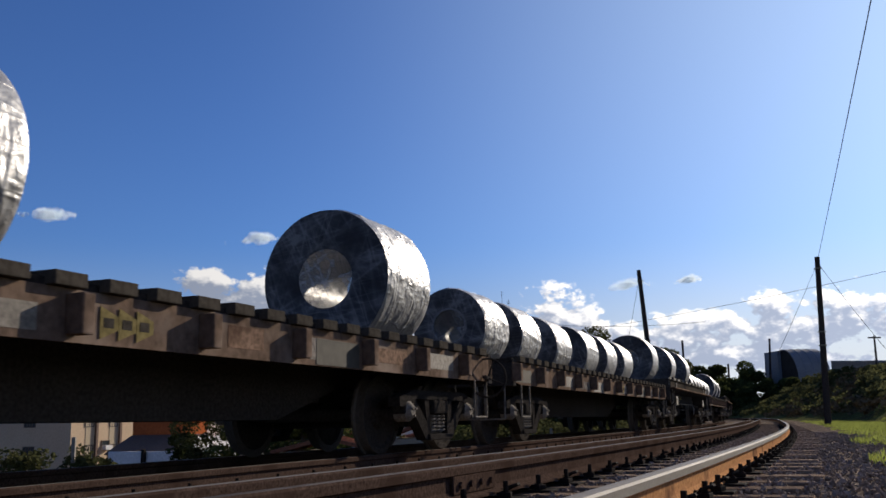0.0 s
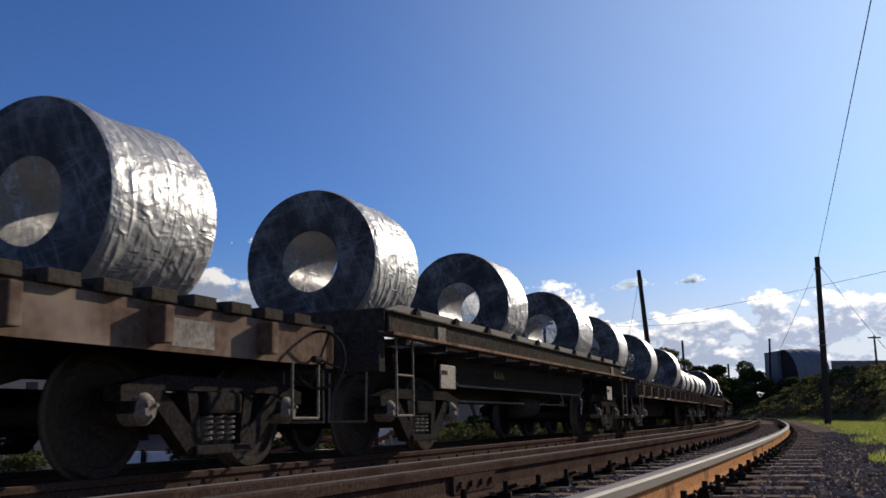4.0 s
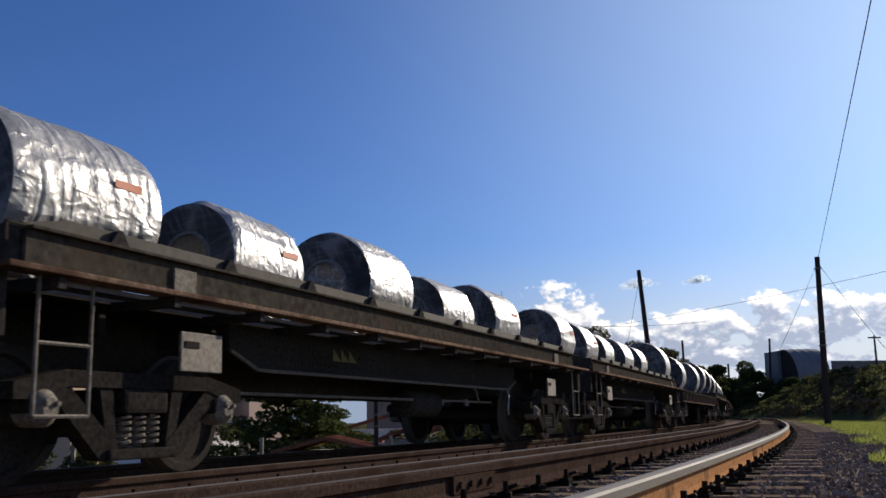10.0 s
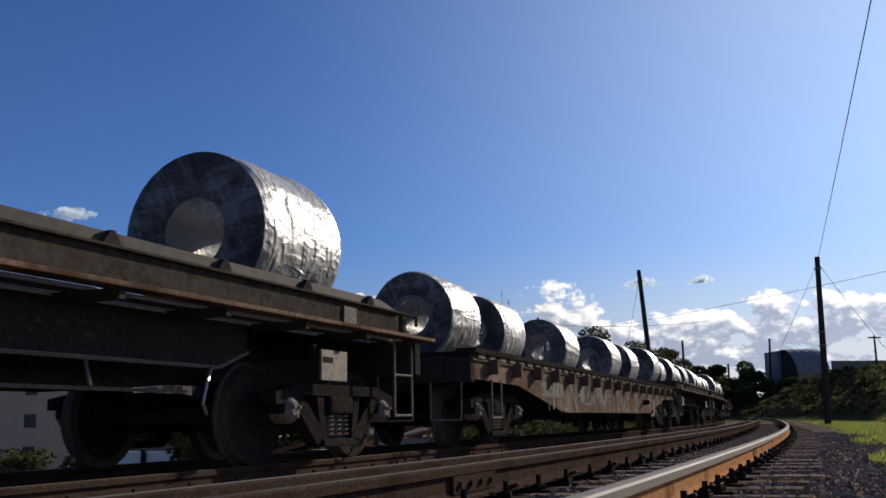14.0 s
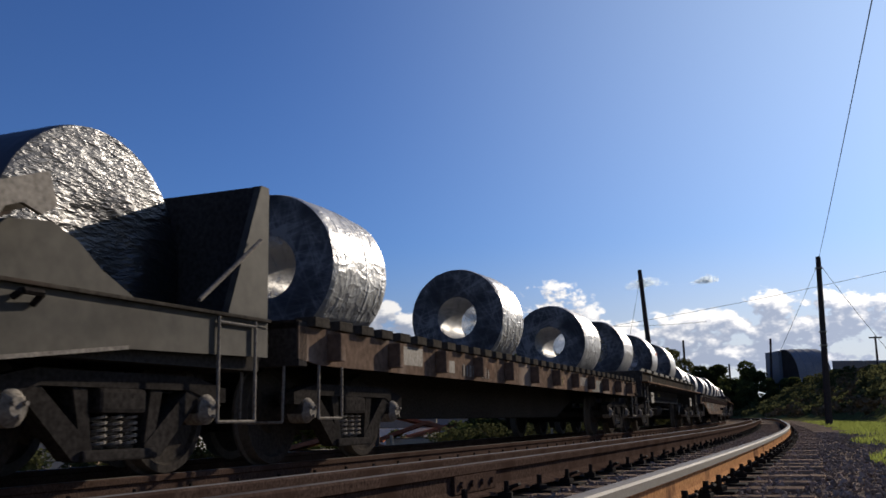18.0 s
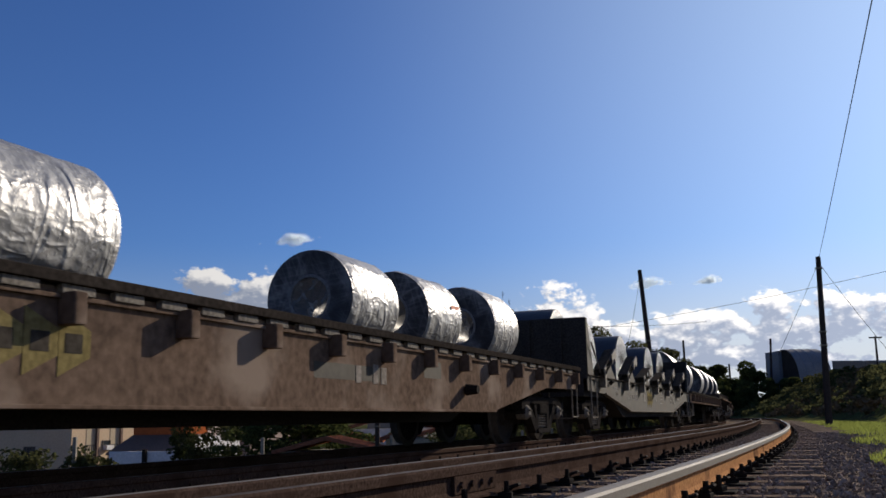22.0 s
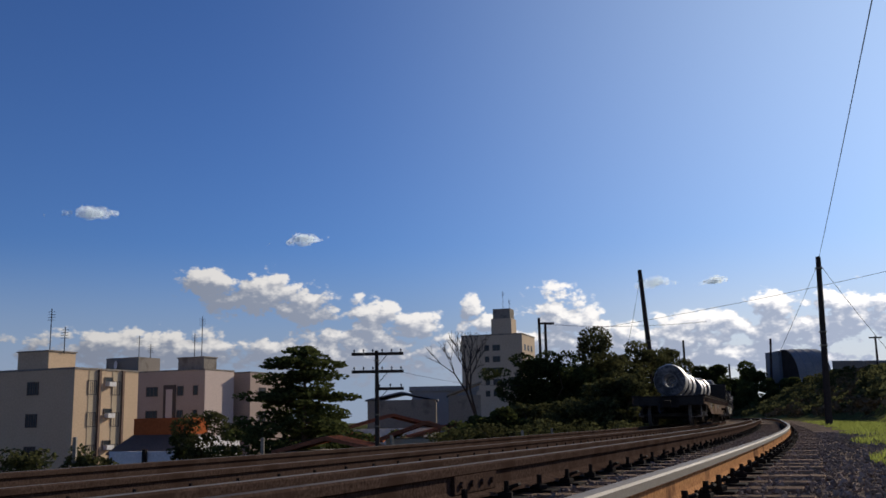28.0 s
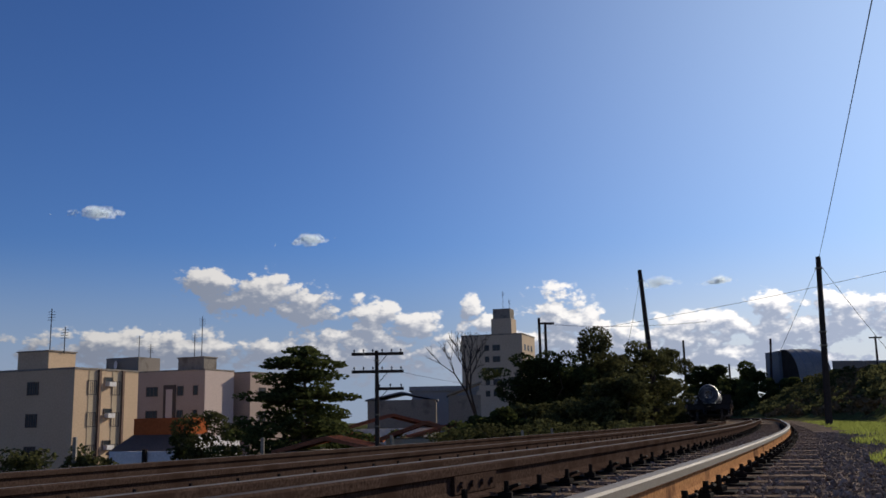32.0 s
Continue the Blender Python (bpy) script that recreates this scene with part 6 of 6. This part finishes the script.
# ---- coils ----
def coil(radius, width, closed, seed, across=False):
    """A wrapped steel coil lying on its side. Local x is its axis; the origin lies below its middle, on the deck."""
    r = random.Random(seed)
    bore = radius * 0.42
    h = width / 2
    if across:
        label = "steel coil in dark wrapping with crumpled silver foil ends"
    elif closed:
        label = "steel coil in creased silver film, milky film over its bore"
    else:
        label = "large steel coil in creased silver film with an open bore" if radius > 0.7 else "steel coil in creased silver film with an open bore"
    c = thing("steel_coil", label, "steel coil", "steel coils on the train")
    side = bmesh.new()
    rings, seg = 27, 120
    cuts = sorted(r.uniform(0, 2 * math.pi) for _ in range(9))
    pulls = [(r.uniform(0.3, 1.0), r.uniform(0, 50)) for _ in range(10)]
    slant = [r.uniform(-0.25, 0.25) for _ in cuts]
    baggy = 0.0 if across else r.choice((0.014, 0.024, 0.038))
    tilt = r.choice((-1, 1)) * 0.5
    where = r.uniform(0, 90)
    vs = []
    for i in range(rings):
        u = -h + width * i / (rings - 1)
        edge = min(i, rings - 1 - i)
        row = []
        for k in range(seg):
            a = 2 * math.pi * k / seg
            band = sum(1 for c_ in cuts if c_ < a)
            pull, phase = pulls[band]
            if across:
                bulge = r.uniform(-0.003, 0.003)
            else:
                ridge = 1 - 2 * abs(noise.noise((u * 6.5 + phase + a * tilt, a * 2.2, where)))
                fold = max(math.exp(-((a - c_ - q * u) * radius / 0.035) ** 2) for c_, q in zip(cuts, slant))
                lump = noise.noise((u * 1.5, math.cos(a) * 1.7 + where, math.sin(a) * 1.7)) + 0.25
                bulge = 0.011 * pull * (ridge - 0.5) + 0.012 * fold + baggy * lump * max(0.15, math.sin(a) * 0.6 + 0.4) + r.uniform(-0.002, 0.002)
            low = max(0.0, -math.sin(a) - 0.55) * r.uniform(0.0, 0.02) if edge < 3 else 0.0
            rad = radius + bulge * min(1.0, edge / 2.0) + low - (0.014 if edge == 0 else 0.002 if edge == 1 else 0.0)
            row.append(side.verts.new((u, rad * math.cos(a), radius + max(-radius, rad * math.sin(a)))))
        vs.append(row)
    for a, b in zip(vs[:-1], vs[1:]):
        for k in range(seg):
            j = (k + 1) % seg
            side.faces.new((a[k], a[j], b[j], b[k]))
    part("wrapped_side", side, M_BLUEWRAP if across else M_FOIL, c, "dark wrapping" if across else "creased silver film", True)
    face_mat = M_CRUSH if across else M_FACE
    for e in (-1, 1):
        bm = bmesh.new()
        prof = [(e * h, radius - 0.014), (e * (h + 0.004), radius * 0.93), (e * (h + 0.006), radius * 0.8), (e * (h + 0.004), radius * 0.62), (e * h, bore + 0.03), (e * (h - 0.01), bore)]
        if across:
            prof += [(e * (h - 0.03), bore * 0.8), (e * (h - 0.035), bore * 0.4), (e * (h - 0.03), 0.0)]
        lathe(bm, prof, "x", 64)
        bmesh.ops.remove_doubles(bm, verts=bm.verts, dist=0.0005)
        bm.transform(Matrix.Translation((0, 0, radius)))
        part("end_face", bm, face_mat, c, "crumpled silver foil end" if across else "dark film-covered end", True)
        if not across:
            if closed:
                bm = bmesh.new()
                lathe(bm, [(e * (h + 0.001), bore + 0.035), (e * (h + 0.010), bore + 0.028), (e * (h + 0.010), bore + 0.004), (e * (h - 0.02), bore - 0.004)], "x", 48)
                bm.transform(Matrix.Translation((0, 0, radius)))
                part("bore_ring", bm, M_RING, c, "pale edge protector ring round the bore", True)
            bm = bmesh.new()
            lathe(bm, [(e * (h - 0.012), bore + 0.001), (e * (h - 0.02), bore * 0.7), (e * (h - 0.028), bore * 0.35), (e * (h - 0.03), 0.0)], "x", 48)
            bm.transform(Matrix.Translation((0, 0, radius)))
            part("bore_film", bm, M_MILKY if closed else M_COVER, c, "see-through plastic film over the bore", True)
    if not across:
        bm = bmesh.new()
        lathe(bm, [(-h + 0.008, bore), (-h * 0.3, bore + 0.002), (h * 0.3, bore), (h - 0.008, bore)], "x", 48)
        bm.transform(Matrix.Translation((0, 0, radius)))
        part("bore_lining", bm, M_BORE, c, "pale bore lining", True)
    if across:
        c["label"] = label
    else:
        # loose film bunched at the foot of the coil
        bm = bmesh.new()
        for k in range(7):
            s = -1 if k % 2 else 1
            cx, cy = r.uniform(-h * 0.9, h * 1.0), s * radius * r.uniform(0.35, 0.55)
            bmesh.ops.create_icosphere(bm, subdivisions=2, radius=1.0, matrix=Matrix.Translation((cx, cy, 0.055)) @ Matrix.Diagonal((r.uniform(0.07, 0.18), r.uniform(0.05, 0.1), r.uniform(0.04, 0.07), 1)))
        for v in bm.verts:
            v.co += noise.noise_vector(v.co * 14) * 0.03
        part("bunched_film", bm, M_FOIL, c, "bunched loose film at the foot")
    return c


# ---- the train; s along the line at t = 16 s ----
WAGONS = [
    ("fish", 180.0, 198.1, False), ("tray", 166.2, 179.2, False), ("flat", 150.2, 165.2, False), ("tray", 136.2, 149.2, False),
    ("flat", 120.2, 135.2, False), ("flat", 104.0, 119.3, True), ("tray", 89.9, 102.9, True), ("flat", 73.95, 88.95, True),
    ("tray", 59.7, 72.9, True), ("tray", 45.75, 58.85, True), ("fish", 26.45, 44.65, True), ("tray", 11.95, 24.95, True),
    ("flat", -4.45, 11.1, True), ("saddle", -21.05, -4.9, True), ("fish", -39.95, -21.85, True)]
DECK = {"flat": 1.18, "tray": 1.327, "fish": 1.18}
# rear faces of the coils, their radii and, where it is not 1.25 m, their width
COILS = {
    0: [(182.0, 0.60), (186.0, 0.60), (190.0, 0.60), (194.0, 0.60)], 1: [(167.5, 0.78), (172.0, 0.78), (177.0, 0.78)],
    2: [(151.4, 0.60), (153.7, 0.60), (156.0, 0.60), (158.3, 0.60), (160.8, 0.60), (163.2, 0.60)], 3: [(137.4, 0.78), (142.3, 0.79), (147.0, 0.83)],
    4: [(121.42, 0.61), (123.45, 0.61), (125.95, 0.60), (128.6, 0.62), (130.9, 0.62), (133.2, 0.62)],
    5: [(105.11, 0.854), (110.75, 0.846), (117.37, 0.836)], 6: [(90.97, 0.84), (95.87, 0.857, 1.12), (100.82, 0.833, 1.32)],
    7: [(74.64, 0.83), (80.68, 0.78), (86.76, 0.815)], 8: [(60.69, 0.615), (63.2, 0.595), (65.57, 0.56, 1.1), (68.12, 0.59, 1.38), (70.9, 0.585, 1.12)],
    9: [(46.6, 0.63, 1.5), (49.27, 0.53), (51.91, 0.62), (54.46, 0.53), (56.55, 0.60, 1.33)],
    10: [(27.89, 0.634), (30.42, 0.612), (34.66, 0.61), (39.5, 0.62), (42.27, 0.62)],
    11: [(13.46, 0.76, 1.4), (18.42, 0.775, 1.15), (22.8, 0.79, 1.45)], 12: [(-2.70, 0.79, 1.3), (3.01, 0.788, 1.13), (8.72, 0.79, 1.57)],
    14: [(-38.86, 0.645), (-36.23, 0.58), (-33.85, 0.585), (-28.75, 0.568), (-26.6, 0.59), (-24.0, 0.64)]}
SADDLED = (-20.0, -17.33, -13.1, -8.48, -5.98)


def rolling(e):
    def place(t):
        return Matrix.Translation((e, 0, 0.42)) @ Matrix.Rotation((went(t) + e) / 0.42 % (2 * math.pi), 4, "Y")
    return place


for index, (sort, rear, front, live) in enumerate(WAGONS):
    half, mid = (front - rear) / 2, (front + rear) / 2
    if sort == "flat":
        wagon, inset = stake_flat(half, live, index), 1.36
    elif sort == "tray":
        wagon, inset = tray_wagon(half, live, index), 1.5
    elif sort == "fish":
        wagon, inset = fishbelly_flat(half, live, index, index == 10), 1.6
    else:
        wagon, inset = saddle_wagon(half, live, mid), 1.4

    def ride(t, a=rear + inset, b=front - inset):
        return wagon_pose(a, b, t)

    MOVES.append((wagon, ride))
    for k, (s, radius, *wide) in enumerate(COILS.get(index, ())):
        width = wide[0] if wide else 1.25
        closed = radius < 0.7 and (index, k) not in ((14, 1), (14, 2))
        ob = coil(radius, width, closed, 100 * index + k)
        if index in (8, 9, 11, 14) and k % 3 == 1 or (index, k) in ((9, 0), (8, 0)):
            bm = bmesh.new()
            y, z = -radius * math.cos(0.25) - 0.012, radius + radius * math.sin(0.25)
            box(bm, 0.2, 0.5, y - 0.003, y + 0.003, z - 0.03, z + 0.03)
            part("orange_tag", bm, M_ORANGE, ob, "small orange tag")
        offset = Matrix.Translation((s + width / 2 - mid, 0, DECK[sort]))
        MOVES.append((ob, lambda t, f=ride, o=offset: f(t) @ o))
    if sort == "saddle":
        for k, s in enumerate(SADDLED):
            ob = coil(0.95, 1.25, True, 900 + k, True)
            offset = Matrix.Translation((s - mid, 0, 0.57)) @ Matrix.Rotation(math.pi / 2, 4, "Z")
            MOVES.append((ob, lambda t, f=ride, o=offset: f(t) @ o))



# ---- sleepers, fastenings and stones ----
def near_pose(s, n, z, turn=0.0):
    p, h = on_line(X_N, Y_N, H_N, s, n, z)
    return Matrix.Translation(p) @ Matrix.Rotation(math.pi / 2 - h + turn, 4, "Z")


def train_pose(s, n, z, turn=0.0):
    p, h = on_line(X_T, Y_T, H_T, s, n, z)
    return Matrix.Translation(p) @ Matrix.Rotation(math.pi / 2 - h + turn, 4, "Z")


def sleeper_mesh(length, seed):
    r = random.Random(seed)
    bm = bmesh.new()
    box(bm, -0.115, 0.115, -length / 2, length / 2, -0.16, 0.0, 0.012)
    for v in bm.verts:
        v.co += Vector((r.uniform(-0.006, 0.006), r.uniform(-0.01, 0.01), r.uniform(-0.006, 0.004)))
    return mesh_of("sleeper", bm, M_SLEEPER)


SLEEPERS = [sleeper_mesh(2.7, k) for k in range(4)]
rnd = random.Random(3)
for i in range(95):
    s = -6 + i * 0.62
    part("sleeper", SLEEPERS[i % 4], None, near_track, at=near_pose(s + rnd.uniform(-0.03, 0.03), -0.80 + rnd.uniform(-0.06, 0.06), NEAR_Z - 0.182, rnd.uniform(-0.012, 0.012)))
for i in range(110):
    s = -10 + i * 0.62
    part("sleeper", SLEEPERS[i % 4], None, train_track, at=train_pose(s, rnd.uniform(-0.05, 0.05), RAIL_Z - 0.182, rnd.uniform(-0.012, 0.012)))

# plates, screws and clips that hold the rails
bm = bmesh.new()
box(bm, -0.09, 0.09, -0.19, 0.19, -0.012, 0.0, 0.003)
PLATE = mesh_of("tie_plate", bm, M_IRON)
bm = bmesh.new()
rod(bm, (0, 0, -0.02), (0, 0, 0.035), 0.024, 8)
rod(bm, (0, 0, 0.035), (0, 0, 0.085), 0.015, 6)
box(bm, -0.035, 0.035, -0.03, 0.045, 0.0, 0.028, 0.004)
SCREW = mesh_of("rail_screw", bm, M_IRON)
bm = bmesh.new()
path_rod(bm, [(-0.055, 0.02, 0.0), (-0.06, 0.0, 0.035), (-0.03, -0.045, 0.05), (0.03, -0.045, 0.05), (0.06, 0.0, 0.035), (0.055, 0.03, 0.012), (0.0, 0.045, 0.02)], 0.010, 6)
CLIP = mesh_of("rail_clip", bm, M_IRON)
for i in range(72):
    s = -1.5 + i * 0.62
    for n in (0.0, -1.024, -1.595):
        part("tie_plate", PLATE, None, near_track, at=near_pose(s, n, NEAR_Z - 0.168))
        for side in ((-1, 1) if n == 0.0 else (1,)):
            flip = 0 if side > 0 else math.pi
            part("rail_screw", SCREW, None, near_track, at=near_pose(s + rnd.uniform(-0.05, 0.05), n + side * 0.105, NEAR_Z - 0.166, flip + rnd.uniform(-0.4, 0.4)))
            if n == 0.0 or i % 2:
                part("rail_clip", CLIP, None, near_track, at=near_pose(s + 0.07, n + side * 0.095, NEAR_Z - 0.155, flip + rnd.uniform(-0.2, 0.2)))
for i in range(90):
    s = 2 + i * 0.62
    part("rail_screw", SCREW, None, train_track, at=train_pose(s, 0.835 + 0.10, RAIL_Z - 0.165, rnd.uniform(-0.4, 0.4)))

# a bolted joint on the middle rail
bm = bmesh.new()
box(bm, -0.3, 0.3, -0.03, -0.012, -0.14, -0.05, 0.005)
for k in range(4):
    rod(bm, (-0.22 + k * 0.145, -0.045, -0.095), (-0.22 + k * 0.145, -0.03, -0.095), 0.018, 6)
bm.transform(Matrix.Translation((0, 0, NEAR_Z + 0.022)))
part("fishplate", bm, M_RAIL, near_track, "bolted joint plate", at=near_pose(5.05, -1.024, 0))


def stone_field(name, count, place, size, seed, label):
    """Broken stones as one heap of separate small solids."""
    r = np.random.RandomState(seed)
    base = np.array([(1, 0, 0), (-1, 0, 0), (0, 1, 0), (0, -1, 0), (0, 0, 1), (0, 0, -1)], float)
    faces = np.array([(0, 2, 4), (2, 1, 4), (1, 3, 4), (3, 0, 4), (2, 0, 5), (1, 2, 5), (3, 1, 5), (0, 3, 5)])
    v = np.empty((count, 6, 3))
    for i in range(count):
        p = place(r)
        q, _ = np.linalg.qr(r.normal(size=(3, 3)))
        k = base * r.uniform(0.55, 1.25, (6, 1)) * size * r.uniform(0.55, 1.5)
        v[i] = k @ q + np.array(p)
    f = (faces[None] + 6 * np.arange(count)[:, None, None]).reshape(-1, 3)
    me = bpy.data.meshes.new(name)
    me.from_pydata(v.reshape(-1, 3).tolist(), [], f.tolist())
    me.materials.append(M_STONE)
    return tagged(new(name, me), label, "ballast", kind="stuff")


def beside_near(r):
    s = 0.6 + 26 * r.uniform() ** 1.8
    n = r.choice([0.16 + 2.2 * r.uniform() ** 1.3, r.uniform(-0.9, -0.13), r.uniform(-1.5, -1.12), r.uniform(-2.9, -1.7)], p=[0.5, 0.25, 0.08, 0.17])
    return on_near(s, n, (0.168 if n < 0.55 else 0.158) + r.uniform(-0.02, 0.012))


def beside_train(r):
    s = 3 + 32 * r.uniform() ** 1.3
    n = r.choice([r.uniform(0.95, 2.3), r.uniform(-0.7, 0.7)], p=[0.7, 0.3])
    return on_train(s, n, 0.085 + r.uniform(-0.02, 0.02))


stone_field("ballast_stones", 26000, beside_near, 0.020, 1, "loose grey ballast stones round the near track")
stone_field("far_ballast_stones", 9000, beside_train, 0.024, 2, "loose grey ballast stones round the far track")


def grass_field(name, count, place, height, seed, label, mat):
    r = np.random.RandomState(seed)
    v = np.empty((count, 3, 3))
    for i in range(count):
        p = np.array(place(r))
        a = r.uniform(0, 6.28)
        w = np.array([math.cos(a), math.sin(a), 0]) * 0.012 * r.uniform(0.7, 1.6)
        h = height * r.uniform(0.4, 1.3)
        v[i] = (p - w, p + w, p + np.array([r.uniform(-0.5, 0.5) * h, r.uniform(-0.5, 0.5) * h, h]))
    me = bpy.data.meshes.new(name)
    me.from_pydata(v.reshape(-1, 3).tolist(), [], np.arange(count * 3).reshape(-1, 3).tolist())
    me.materials.append(mat)
    return tagged(new(name, me), label, "grass", kind="stuff")


def on_bank(r):
    s = 4 + 66 * r.uniform() ** 1.5
    n = 6.0 + 0.3 * math.sin(s * 0.9) + 8.5 * r.uniform() ** 1.35
    z = float(ground_z(np.array([s]), np.array([n]))[0])
    return on_train(s, n, z - 0.02)


def on_left(r):
    s = 4 + 60 * r.uniform()
    n = -3.4 - 9 * r.uniform() ** 1.3
    return on_train(s, n, float(ground_z(np.array([s]), np.array([n]))[0]) - 0.02)


grass_field("grass_bank", 52000, on_bank, 0.10, 4, "sunlit green grass beside the track", M_BLADE)
grass_field("grass_left", 12000, on_left, 0.15, 6, "rough grass beyond the far track", M_BLADE)


def motions():
    for ob, place in MOVES:
        walk(ob, [(t, place(t)) for t in TIMES])
    for wheels, e in WHEELS:
        turn = rolling(e)
        walk(wheels, [(k / 12, turn(k / 12)) for k in range(385)])


motions()
